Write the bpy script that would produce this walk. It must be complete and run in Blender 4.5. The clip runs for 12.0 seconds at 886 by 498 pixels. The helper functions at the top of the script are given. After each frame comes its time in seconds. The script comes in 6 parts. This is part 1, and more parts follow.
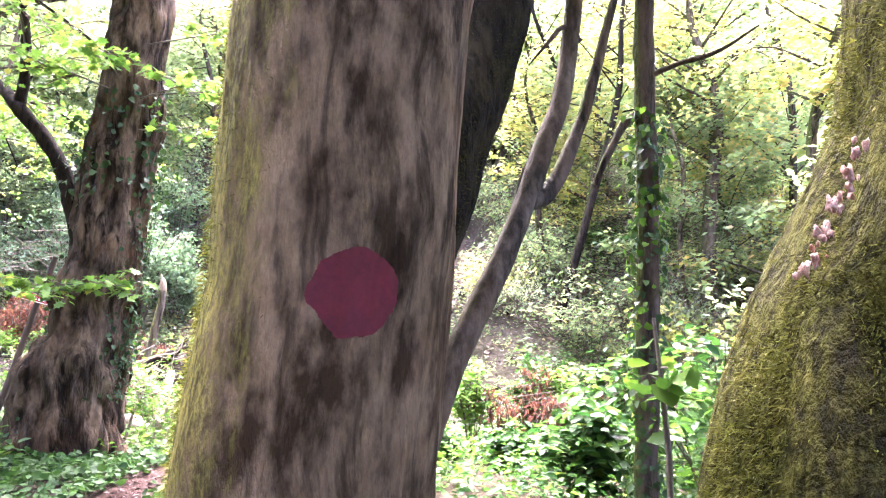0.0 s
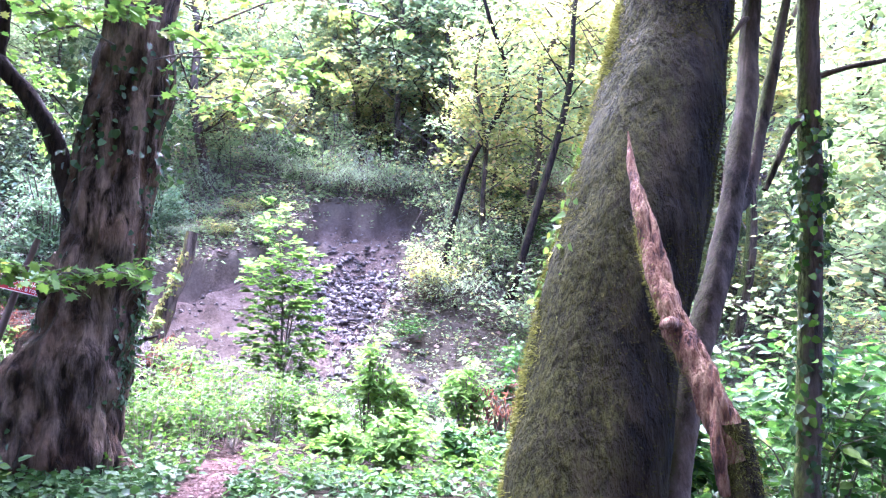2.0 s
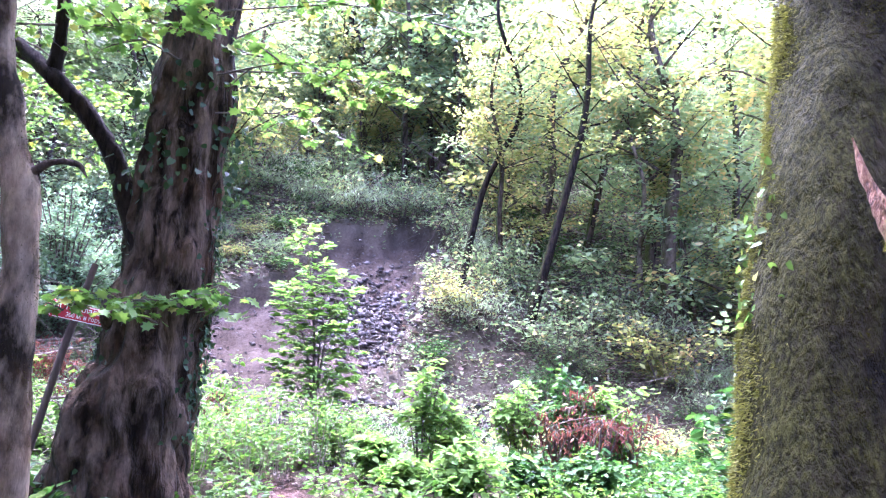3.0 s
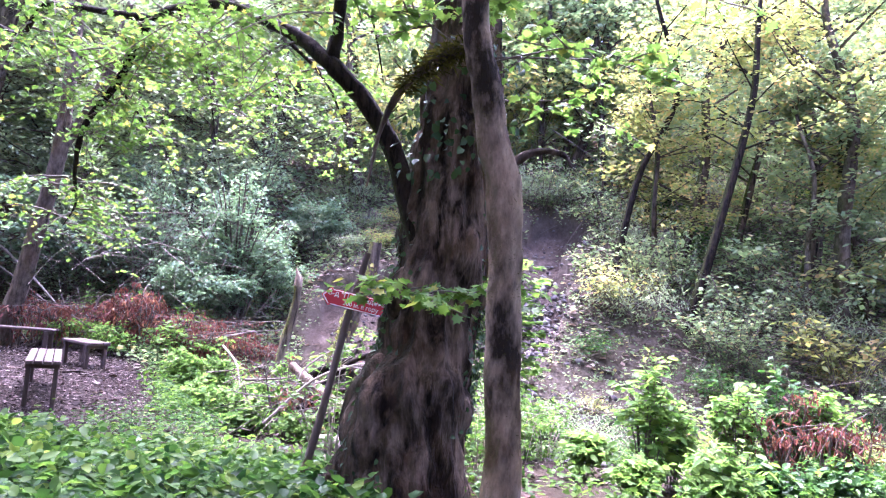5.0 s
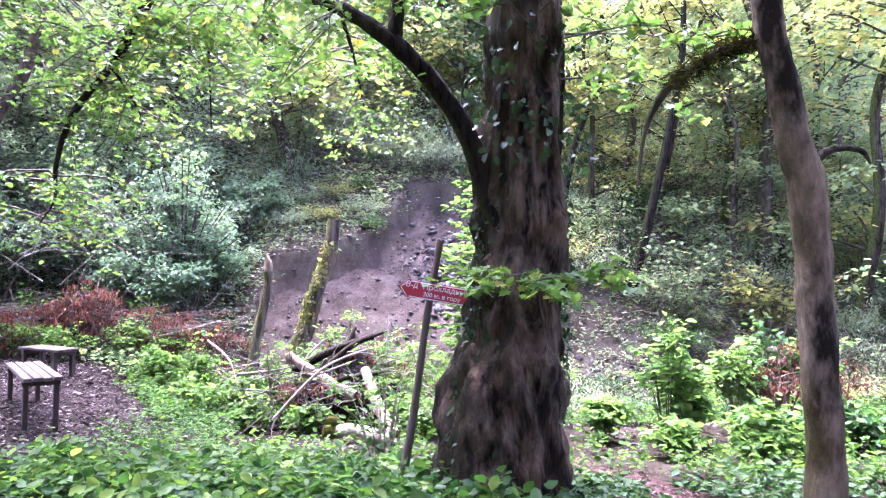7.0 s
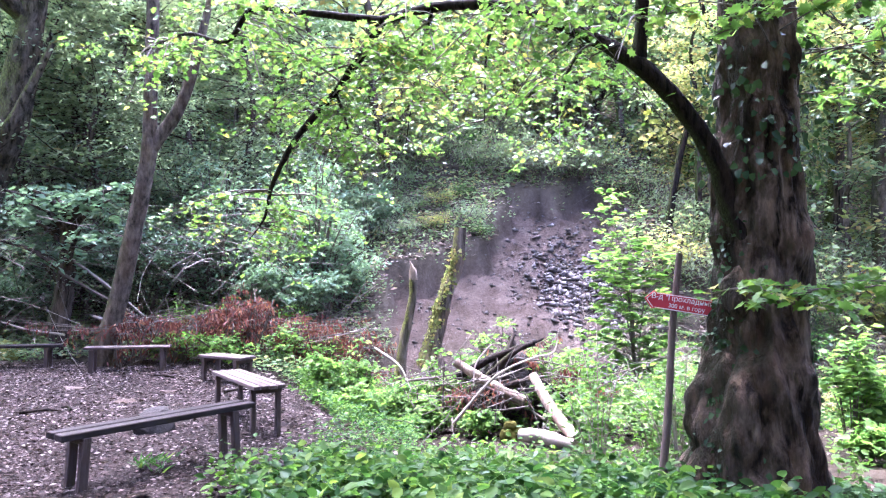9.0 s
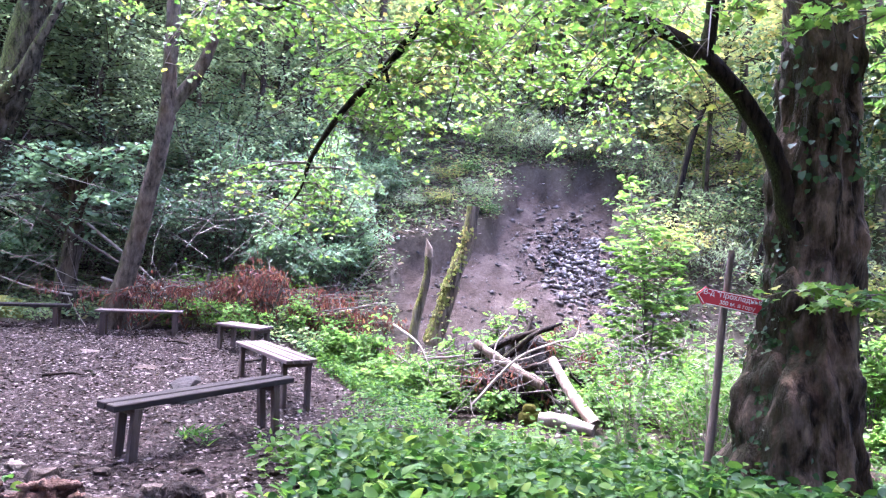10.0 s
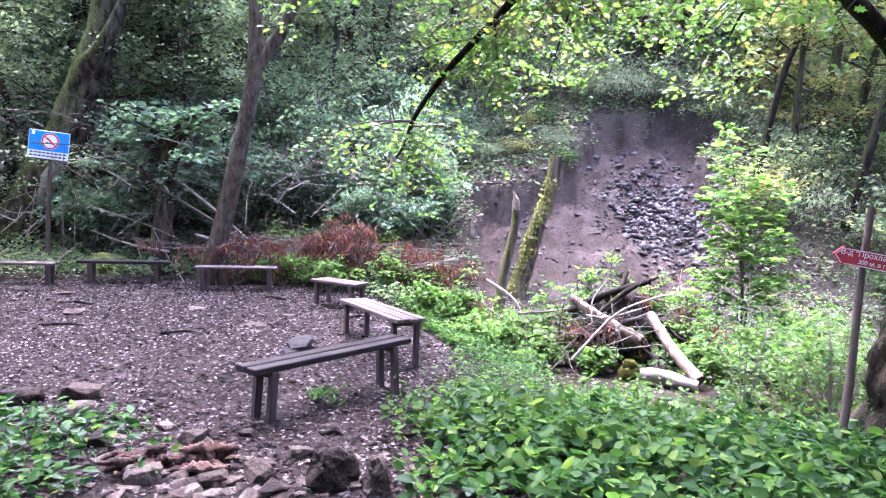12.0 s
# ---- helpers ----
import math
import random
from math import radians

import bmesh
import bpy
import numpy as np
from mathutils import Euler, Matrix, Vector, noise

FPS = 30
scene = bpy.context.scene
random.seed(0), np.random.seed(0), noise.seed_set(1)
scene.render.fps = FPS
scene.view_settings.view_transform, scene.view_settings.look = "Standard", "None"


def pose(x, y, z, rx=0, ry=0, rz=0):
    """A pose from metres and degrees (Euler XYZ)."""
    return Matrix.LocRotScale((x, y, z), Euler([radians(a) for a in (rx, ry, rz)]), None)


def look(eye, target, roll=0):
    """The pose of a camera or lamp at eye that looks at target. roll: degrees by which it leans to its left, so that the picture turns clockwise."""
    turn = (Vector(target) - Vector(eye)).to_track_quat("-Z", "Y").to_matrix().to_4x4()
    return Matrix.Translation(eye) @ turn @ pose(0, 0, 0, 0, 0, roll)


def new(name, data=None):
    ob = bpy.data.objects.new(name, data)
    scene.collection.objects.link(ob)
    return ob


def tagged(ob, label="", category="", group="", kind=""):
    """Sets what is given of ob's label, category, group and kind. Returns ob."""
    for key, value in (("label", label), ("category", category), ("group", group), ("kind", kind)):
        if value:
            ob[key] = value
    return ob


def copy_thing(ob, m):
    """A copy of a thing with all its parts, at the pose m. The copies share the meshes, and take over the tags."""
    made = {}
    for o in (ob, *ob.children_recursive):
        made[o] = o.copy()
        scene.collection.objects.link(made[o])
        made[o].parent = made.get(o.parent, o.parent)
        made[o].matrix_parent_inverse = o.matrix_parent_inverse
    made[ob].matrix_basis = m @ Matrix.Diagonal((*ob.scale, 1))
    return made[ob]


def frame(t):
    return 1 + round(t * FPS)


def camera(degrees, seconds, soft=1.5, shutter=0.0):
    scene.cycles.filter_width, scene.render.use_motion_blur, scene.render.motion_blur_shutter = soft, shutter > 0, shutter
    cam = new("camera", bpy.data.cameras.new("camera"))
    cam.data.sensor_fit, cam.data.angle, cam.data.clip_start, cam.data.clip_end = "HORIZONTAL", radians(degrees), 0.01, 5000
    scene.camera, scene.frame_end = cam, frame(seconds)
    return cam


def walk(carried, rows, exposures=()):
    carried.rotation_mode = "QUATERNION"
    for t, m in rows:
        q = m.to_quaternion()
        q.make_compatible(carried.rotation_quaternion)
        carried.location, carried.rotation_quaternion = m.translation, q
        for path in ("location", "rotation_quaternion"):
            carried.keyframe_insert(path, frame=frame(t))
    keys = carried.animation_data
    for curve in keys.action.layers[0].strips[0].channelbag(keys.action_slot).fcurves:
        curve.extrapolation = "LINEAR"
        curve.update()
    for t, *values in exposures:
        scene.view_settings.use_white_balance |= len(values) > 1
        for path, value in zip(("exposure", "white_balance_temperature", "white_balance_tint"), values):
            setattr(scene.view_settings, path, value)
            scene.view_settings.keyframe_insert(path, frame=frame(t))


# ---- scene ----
from mathutils.bvhtree import BVHTree

cam = camera(64.0, 12.0, soft=1.2)
PATH = [
    (0, (0.253, 0.029, 2.009), (0.055, 2.011, 2.183), 2.7),
    (0.5, (-0.162, 0.042, 1.993), (-0.311, 2.034, 2.102), 4.2),
    (1, (-0.539, 0.099, 2.034), (-0.624, 2.095, 2.126), 3.0),
    (1.5, (-0.962, 0.228, 2.069), (-0.949, 2.225, 2.168), 3.7),
    (2, (-1.351, 0.458, 2.029), (-1.213, 2.447, 2.187), 3.8),
    (2.5, (-1.75, 0.684, 2.019), (-1.56, 2.665, 2.218), 2.8),
    (2.7, (-1.917, 0.745, 2.013), (-1.72, 2.724, 2.222), 3.1),
    (4.3, (-3.091, 0.958, 2.009), (-3.146, 2.944, 2.23), 2.4),
    (4.5, (-3.286, 0.996, 2.026), (-3.36, 2.984, 2.237), 3.2),
    (5, (-3.705, 1.083, 1.965), (-3.77, 3.075, 2.133), 4.6),
    (5.5, (-4.169, 1.177, 1.995), (-4.217, 3.174, 2.1), 3.7),
    (6, (-4.603, 1.177, 2.066), (-4.555, 3.175, 2.142), 2.4),
    (6.5, (-4.931, 1.282, 2.038), (-4.741, 3.271, 2.114), 1.4),
    (6.7, (-5.056, 1.314, 2.064), (-4.814, 3.298, 2.139), 0.8),
    (8.3, (-6.474, 1.275, 2.116), (-6.177, 3.25, 2.234), 0.5),
    (8.5, (-6.629, 1.289, 2.143), (-6.38, 3.271, 2.245), 0.2),
    (9, (-6.97, 1.207, 2.168), (-6.822, 3.2, 2.252), 0.0),
    (9.5, (-7.265, 1.15, 2.222), (-7.163, 3.147, 2.269), 1.6),
    (10, (-7.58, 1.306, 2.247), (-7.376, 3.296, 2.256), 2.9),
    (10.5, (-7.805, 1.398, 2.261), (-7.593, 3.386, 2.251), 2.5),
    (11, (-8.042, 1.4, 2.325), (-7.898, 3.394, 2.277), 1.8),
    (11.5, (-8.123, 1.396, 2.359), (-8.021, 3.391, 2.253), 2.2),
    (12, (-8.127, 1.412, 2.364), (-8.071, 3.405, 2.212), 2.0),
]
walk(cam, [(t, look(eye, target, roll)) for t, eye, target, roll in PATH],
     exposures=((0.0, 6.1, 5850, 31), (0.6, 5.95, 5100, 40), (1.2, 5.8, 4900, 41), (2.7, 5.45, 4900, 42), (4.3, 5.2, 5150, 47), (6.5, 5.15, 5150, 44), (8.5, 5.22, 5050, 33), (12.0, 5.02, 5080, 35)))

# ---- world, sun ----
world = bpy.data.worlds.new("sky")
scene.world = world
world.use_nodes = True
wn = world.node_tree.nodes
sky = wn.new("ShaderNodeTexSky")
sky.sky_type = "NISHITA"
sky.sun_disc = False
sky.sun_elevation = radians(68)
sky.sun_rotation = radians(-25)
sky.dust_density = 6.0
sky.air_density = 0.7
sky.ozone_density = 0.6
world.node_tree.links.new(sky.outputs[0], wn["Background"].inputs[0])
wn["Background"].inputs[1].default_value = 0.15
sun_data = bpy.data.lights.new("sun", "SUN")
sun_data.energy = 0.95
sun_data.angle = radians(50)
sun_data.color = (1.0, 0.95, 0.86)
sun = new("sun", sun_data)
sun.matrix_world = look((-8, 17, 46), (0, 0, 0))

# ---- materials ----
def node_mat(name):
    m = bpy.data.materials.new(name)
    m.use_nodes = True
    return m, m.node_tree.nodes, m.node_tree.links, m.node_tree.nodes["Principled BSDF"]


def ramp(n, stops):
    r = n.new("ShaderNodeValToRGB")
    while len(r.color_ramp.elements) < len(stops):
        r.color_ramp.elements.new(0.5)
    for e, (p, c) in zip(r.color_ramp.elements, stops):
        e.position, e.color = p, (*c, 1)
    return r


def noise_tex(n, l, coord, scale, detail=5.0, rough=0.6, stretch=None):
    t = n.new("ShaderNodeTexNoise")
    t.inputs["Scale"].default_value = scale
    t.inputs["Detail"].default_value = detail
    t.inputs["Roughness"].default_value = rough
    if stretch:
        mp = n.new("ShaderNodeMapping")
        mp.inputs["Scale"].default_value = stretch
        l.new(coord, mp.inputs[0])
        l.new(mp.outputs[0], t.inputs[0])
    else:
        l.new(coord, t.inputs[0])
    return t


def mix(n, l, fac, a, b):
    x = n.new("ShaderNodeMix")
    x.data_type = "RGBA"
    for sock, v in ((x.inputs[0], fac), (x.inputs[6], a), (x.inputs[7], b)):
        if isinstance(v, (int, float)):
            sock.default_value = v
        elif isinstance(v, tuple):
            sock.default_value = (*v, 1)
        else:
            l.new(v, sock)
    return x.outputs[2]


def calc(n, l, op, a, b=0.0, clamp=False):
    x = n.new("ShaderNodeMath")
    x.operation, x.use_clamp = op, clamp
    for sock, v in zip(x.inputs, (a, b)):
        if isinstance(v, (int, float)):
            sock.default_value = v
        else:
            l.new(v, sock)
    return x.outputs[0]


def bump(n, l, p, height, strength, dist):
    b = n.new("ShaderNodeBump")
    b.inputs["Strength"].default_value, b.inputs["Distance"].default_value = strength, dist
    l.new(height, b.inputs["Height"])
    l.new(b.outputs[0], p.inputs["Normal"])


def bark_mat(name, dark, light, moss=(0.12, 0.16, 0.02), moss_amount=0.3, side=(-1, 0.2, 0), side_gain=0.6, grain=7.0, depth=0.03, cracks=1.0, warm=0.4, along=0.10, patches=0.0):
    """Furrowed bark with moss that grows in patches and thickest on one side."""
    m, n, l, p = node_mat(name)
    pos = n.new("ShaderNodeNewGeometry")
    co = pos.outputs["Position"]
    wob = noise_tex(n, l, co, 2.2, 3, 0.5)
    warp = n.new("ShaderNodeMixRGB")
    warp.blend_type = "ADD"
    warp.inputs[0].default_value = 0.12
    l.new(co, warp.inputs[1])
    l.new(wob.outputs["Color"], warp.inputs[2])
    fur = noise_tex(n, l, warp.outputs[0], grain * 1.7, 6, 0.62, (1, 1, along))
    plate = noise_tex(n, l, co, grain * 1.3, 5, 0.7, (1, 1, 0.45))
    fine = noise_tex(n, l, co, grain * 7, 5, 0.7, (1, 1, 0.35))
    big = noise_tex(n, l, co, 1.9, 5, 0.65)
    tone = noise_tex(n, l, co, 3.3, 4, 0.6, (1, 1, 0.4))
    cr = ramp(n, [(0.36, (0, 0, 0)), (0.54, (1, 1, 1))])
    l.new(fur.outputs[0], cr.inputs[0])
    col = ramp(n, [(0.38, dark), (0.5, tuple((a + b) / 2 for a, b in zip(dark, light))), (0.63, light)])
    s = calc(n, l, "ADD", calc(n, l, "MULTIPLY", plate.outputs[0], 0.6), calc(n, l, "MULTIPLY", tone.outputs[0], 0.4))
    if patches:
        s = calc(n, l, "ADD", s, calc(n, l, "MULTIPLY", calc(n, l, "SUBTRACT", noise_tex(n, l, co, grain * 0.9, 3, 0.55, (1, 1, 0.5)).outputs[0], 0.5), patches))
    l.new(s, col.inputs[0])
    wf = ramp(n, [(0.45, (0, 0, 0)), (0.65, (1, 1, 1))])
    l.new(big.outputs[0], wf.inputs[0])
    mid = tuple((a + b) / 2 for a, b in zip(dark, light))
    warmed = mix(n, l, calc(n, l, "MULTIPLY", wf.outputs[0], warm), col.outputs[0], (mid[0] * 1.35, mid[1] * 0.95, mid[2] * 0.65))
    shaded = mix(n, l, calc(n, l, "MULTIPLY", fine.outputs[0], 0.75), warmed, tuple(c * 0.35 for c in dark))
    # furrows go darker in the colour where the relief sinks
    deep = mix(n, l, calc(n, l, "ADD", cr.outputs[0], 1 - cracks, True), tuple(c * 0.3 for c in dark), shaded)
    dot = n.new("ShaderNodeVectorMath")
    dot.operation = "DOT_PRODUCT"
    l.new(pos.outputs["Normal"], dot.inputs[0])
    dot.inputs[1].default_value = Vector(side).normalized()
    amt = calc(n, l, "MULTIPLY_ADD", dot.outputs["Value"], side_gain)
    amt.node.inputs[2].default_value = moss_amount - 0.5
    amt = calc(n, l, "ADD", amt, calc(n, l, "ADD", calc(n, l, "MULTIPLY", big.outputs[0], 0.7), calc(n, l, "MULTIPLY", fine.outputs[0], 0.3)))
    mr = ramp(n, [(0.40, (0, 0, 0)), (0.66, (1, 1, 1))])
    l.new(amt, mr.inputs[0])
    mcol = ramp(n, [(0.4, tuple(c * 0.25 for c in moss)), (0.6, moss)])
    l.new(fine.outputs[0], mcol.inputs[0])
    l.new(mix(n, l, mr.outputs[0], deep, mcol.outputs[0]), p.inputs["Base Color"])
    p.inputs["Roughness"].default_value = 0.92
    p.inputs["Specular IOR Level"].default_value = 0.08
    h = calc(n, l, "ADD", calc(n, l, "MULTIPLY", plate.outputs[0], 0.6), calc(n, l, "MULTIPLY", cr.outputs[0], 0.5 * cracks))
    h = calc(n, l, "ADD", h, calc(n, l, "MULTIPLY", fine.outputs[0], 0.45))
    bump(n, l, p, h, 1.0, depth)
    return m


def leaf_mat(name, a, b, old=None, old_share=0.06, through_share=0.5, gloss=0.5, spec=0.13):
    """Thin leaf: reflects and lets light through; each leaf has its own shade."""
    m, n, l, p = node_mat(name)
    geo = n.new("ShaderNodeNewGeometry")
    stops = [(0.0, a), (0.9, b)]
    if old:
        stops = [(0.0, a), (1.0 - old_share - 0.03, b), (1.0 - old_share, old)]
    r = ramp(n, stops)
    l.new(geo.outputs["Random Per Island"], r.inputs[0])
    big = noise_tex(n, l, geo.outputs["Position"], 0.9, 2, 0.5)
    col = mix(n, l, calc(n, l, "MULTIPLY", big.outputs[0], 0.5), r.outputs[0], tuple(c * 0.55 for c in a))
    l.new(col, p.inputs["Base Color"])
    p.inputs["Roughness"].default_value = gloss
    p.inputs["Specular IOR Level"].default_value = spec
    tr = n.new("ShaderNodeBsdfTranslucent")
    bright = n.new("ShaderNodeMixRGB")
    bright.blend_type = "MULTIPLY"
    bright.inputs[0].default_value = 1.0
    bright.inputs[2].default_value = (1.6, 1.65, 1.05, 1)
    l.new(col, bright.inputs[1])
    l.new(bright.outputs[0], tr.inputs[0])
    mx = n.new("ShaderNodeMixShader")
    mx.inputs[0].default_value = through_share
    l.new(p.outputs[0], mx.inputs[1])
    l.new(tr.outputs[0], mx.inputs[2])
    l.new(mx.outputs[0], n["Material Output"].inputs[0])
    return m


def rough_mat(name, stops, scale=6.0, fine=40.0, rough=0.85, strength=0.6, dist=0.01, stretch=None, vary=0.0, spec=0.25):
    m, n, l, p = node_mat(name)
    tc = n.new("ShaderNodeTexCoord")
    co = tc.outputs["Object"]
    a = noise_tex(n, l, co, scale, 6, 0.65, stretch)
    b = noise_tex(n, l, co, fine, 4, 0.6, stretch)
    r = ramp(n, stops)
    s = calc(n, l, "ADD", calc(n, l, "MULTIPLY", a.outputs[0], 0.7), calc(n, l, "MULTIPLY", b.outputs[0], 0.3))
    if vary:
        geo = n.new("ShaderNodeNewGeometry")
        s = calc(n, l, "ADD", s, calc(n, l, "MULTIPLY", calc(n, l, "SUBTRACT", calc(n, l, "FRACT", calc(n, l, "ADD", geo.outputs["Random Per Island"], n.new("ShaderNodeObjectInfo").outputs["Random"])), 0.5), vary))
    l.new(s, r.inputs[0])
    l.new(r.outputs[0], p.inputs["Base Color"])
    p.inputs["Roughness"].default_value = rough
    p.inputs["Specular IOR Level"].default_value = spec
    bump(n, l, p, calc(n, l, "ADD", a.outputs[0], b.outputs[0]), strength, dist)
    return m


# the moss slot of bark_old holds a near-black tone that darkens its left
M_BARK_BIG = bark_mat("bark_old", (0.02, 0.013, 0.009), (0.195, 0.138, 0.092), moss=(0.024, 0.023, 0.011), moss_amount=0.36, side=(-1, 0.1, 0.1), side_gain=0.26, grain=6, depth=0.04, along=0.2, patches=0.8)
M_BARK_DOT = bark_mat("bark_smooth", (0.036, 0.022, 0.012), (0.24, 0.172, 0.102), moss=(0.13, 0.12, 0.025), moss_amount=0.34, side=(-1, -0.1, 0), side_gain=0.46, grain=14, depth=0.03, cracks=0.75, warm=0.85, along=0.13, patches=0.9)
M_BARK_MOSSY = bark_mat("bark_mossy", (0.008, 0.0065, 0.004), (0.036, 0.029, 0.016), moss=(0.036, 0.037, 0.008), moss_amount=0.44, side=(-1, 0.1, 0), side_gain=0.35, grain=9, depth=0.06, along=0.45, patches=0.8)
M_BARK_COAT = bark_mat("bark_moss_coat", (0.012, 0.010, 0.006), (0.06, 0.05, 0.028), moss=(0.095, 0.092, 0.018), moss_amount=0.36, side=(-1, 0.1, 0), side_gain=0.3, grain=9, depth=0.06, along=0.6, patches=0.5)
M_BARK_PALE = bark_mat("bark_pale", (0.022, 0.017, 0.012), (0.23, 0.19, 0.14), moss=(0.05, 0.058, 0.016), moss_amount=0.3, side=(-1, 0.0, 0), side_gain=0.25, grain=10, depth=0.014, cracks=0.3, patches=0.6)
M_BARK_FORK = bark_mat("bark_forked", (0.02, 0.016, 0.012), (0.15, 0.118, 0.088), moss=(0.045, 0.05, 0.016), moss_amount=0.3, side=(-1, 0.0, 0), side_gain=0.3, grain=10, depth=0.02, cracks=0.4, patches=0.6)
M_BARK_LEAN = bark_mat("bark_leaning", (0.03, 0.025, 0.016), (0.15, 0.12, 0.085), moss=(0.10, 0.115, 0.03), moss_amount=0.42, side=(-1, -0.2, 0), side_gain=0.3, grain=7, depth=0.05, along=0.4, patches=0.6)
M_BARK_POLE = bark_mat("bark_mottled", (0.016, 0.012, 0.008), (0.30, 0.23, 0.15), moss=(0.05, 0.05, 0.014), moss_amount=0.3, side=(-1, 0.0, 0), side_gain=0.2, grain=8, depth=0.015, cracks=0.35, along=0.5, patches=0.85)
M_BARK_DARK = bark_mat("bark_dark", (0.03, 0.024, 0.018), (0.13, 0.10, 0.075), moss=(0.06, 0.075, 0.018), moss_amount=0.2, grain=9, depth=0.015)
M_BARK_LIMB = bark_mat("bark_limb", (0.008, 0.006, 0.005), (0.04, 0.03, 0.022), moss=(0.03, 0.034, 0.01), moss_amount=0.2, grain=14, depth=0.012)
M_TWIG = rough_mat("twig", [(0.3, (0.03, 0.024, 0.018)), (0.7, (0.1, 0.08, 0.06))], 9, 60)
M_TWIG_PALE = rough_mat("twig_pale", [(0.3, (0.08, 0.062, 0.047)), (0.7, (0.25, 0.21, 0.17))], 9, 60)
M_DEADWOOD = rough_mat("bare_wood", [(0.36, (0.07, 0.042, 0.027)), (0.48, (0.12, 0.085, 0.058)), (0.64, (0.25, 0.195, 0.145))], 7, 50, stretch=(1, 1, 0.2), strength=0.9, dist=0.02)
M_REDWOOD = rough_mat("rotten_wood", [(0.36, (0.018, 0.008, 0.006)), (0.47, (0.085, 0.036, 0.018)), (0.62, (0.19, 0.12, 0.066))], 20, 80, stretch=(1, 1, 0.25), strength=1.0, dist=0.02)
M_MOSS = leaf_mat("moss", (0.05, 0.052, 0.010), (0.135, 0.135, 0.028), through_share=0.3, gloss=0.8)
M_MOSS_DARK = leaf_mat("moss_dark", (0.018, 0.018, 0.004), (0.062, 0.058, 0.011), through_share=0.25, gloss=0.9, spec=0.03)
M_LEAF_MAPLE = leaf_mat("leaf_maple", (0.05, 0.105, 0.022), (0.112, 0.18, 0.034), old=(0.27, 0.25, 0.05), old_share=0.04, through_share=0.45)
# forest leaves paled and greyed: haze is put into their colour
M_LEAF_HAZED = leaf_mat("leaf_forest_hazed", (0.085, 0.125, 0.068), (0.155, 0.195, 0.10), old=(0.24, 0.2, 0.10), old_share=0.08, through_share=0.56)
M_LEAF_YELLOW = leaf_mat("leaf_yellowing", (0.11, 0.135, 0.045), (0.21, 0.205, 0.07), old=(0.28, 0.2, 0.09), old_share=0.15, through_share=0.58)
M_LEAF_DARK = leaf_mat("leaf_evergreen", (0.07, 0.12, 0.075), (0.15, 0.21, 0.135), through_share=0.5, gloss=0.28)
M_LEAF_BRIGHT = leaf_mat("leaf_bright", (0.022, 0.058, 0.009), (0.078, 0.135, 0.021), through_share=0.45, spec=0.07)
M_LEAF_BUSH = leaf_mat("leaf_bush", (0.042, 0.098, 0.018), (0.125, 0.2, 0.042), through_share=0.52, spec=0.08)
M_LEAF_HERB = leaf_mat("leaf_herb", (0.008, 0.030, 0.008), (0.048, 0.108, 0.02), old=(0.12, 0.18, 0.03), old_share=0.06, through_share=0.4, gloss=0.4, spec=0.09)
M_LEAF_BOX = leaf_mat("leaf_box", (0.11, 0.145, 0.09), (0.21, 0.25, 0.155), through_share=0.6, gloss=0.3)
M_LEAF_IVY = leaf_mat("leaf_ivy", (0.012, 0.03, 0.012), (0.035, 0.065, 0.02), through_share=0.2, gloss=0.55)
M_LEAF_DEAD = leaf_mat("leaf_dead", (0.04, 0.015, 0.012), (0.14, 0.05, 0.04), old=(0.2, 0.10, 0.065), old_share=0.12, through_share=0.35, gloss=0.6)
M_LITTER = leaf_mat("leaf_litter", (0.007, 0.0048, 0.004), (0.056, 0.040, 0.036), old=(0.16, 0.13, 0.12), old_share=0.16, through_share=0.1, gloss=0.6, spec=0.03)
M_GRAVEL = rough_mat("gravel", [(0.3, (0.015, 0.012, 0.010)), (0.7, (0.09, 0.075, 0.066))], 9, 60, vary=0.8)
M_ROCK = rough_mat("rock", [(0.3, (0.012, 0.008, 0.006)), (0.52, (0.044, 0.031, 0.023)), (0.78, (0.11, 0.086, 0.07))], 6, 45, vary=0.5, spec=0.1, strength=0.9, dist=0.02)
M_SCREE = rough_mat("scree", [(0.3, (0.028, 0.024, 0.022)), (0.7, (0.10, 0.09, 0.086))], 6, 30, vary=0.7, spec=0.08)
M_BENCH = rough_mat("bench_wood", [(0.3, (0.03, 0.021, 0.018)), (0.5, (0.068, 0.049, 0.042)), (0.72, (0.14, 0.108, 0.095))], 4, 30, stretch=(0.12, 1, 1), strength=0.7, dist=0.006, vary=0.12)
M_BENCH_DARK = rough_mat("bench_wood_dark", [(0.3, (0.008, 0.0065, 0.006)), (0.7, (0.036, 0.029, 0.026))], 4, 30, stretch=(0.12, 1, 1), strength=0.7, dist=0.006, spec=0.08)
M_LEG = rough_mat("bench_leg_wood", [(0.3, (0.018, 0.012, 0.010)), (0.7, (0.06, 0.04, 0.032))], 5, 40, stretch=(1, 1, 0.15))
M_POST = rough_mat("post_wood", [(0.3, (0.03, 0.02, 0.014)), (0.7, (0.095, 0.068, 0.052))], 5, 40, stretch=(1, 1, 0.12))
M_RED = rough_mat("red_board_paint", [(0.3, (0.30, 0.018, 0.025)), (0.7, (0.43, 0.03, 0.04))], 7, 60, rough=0.5, strength=0.2)
M_PAINT_DOT = rough_mat("red_trunk_paint", [(0.3, (0.03, 0.002, 0.004)), (0.7, (0.085, 0.005, 0.009))], 12, 90, rough=0.7, strength=0.3, dist=0.006)
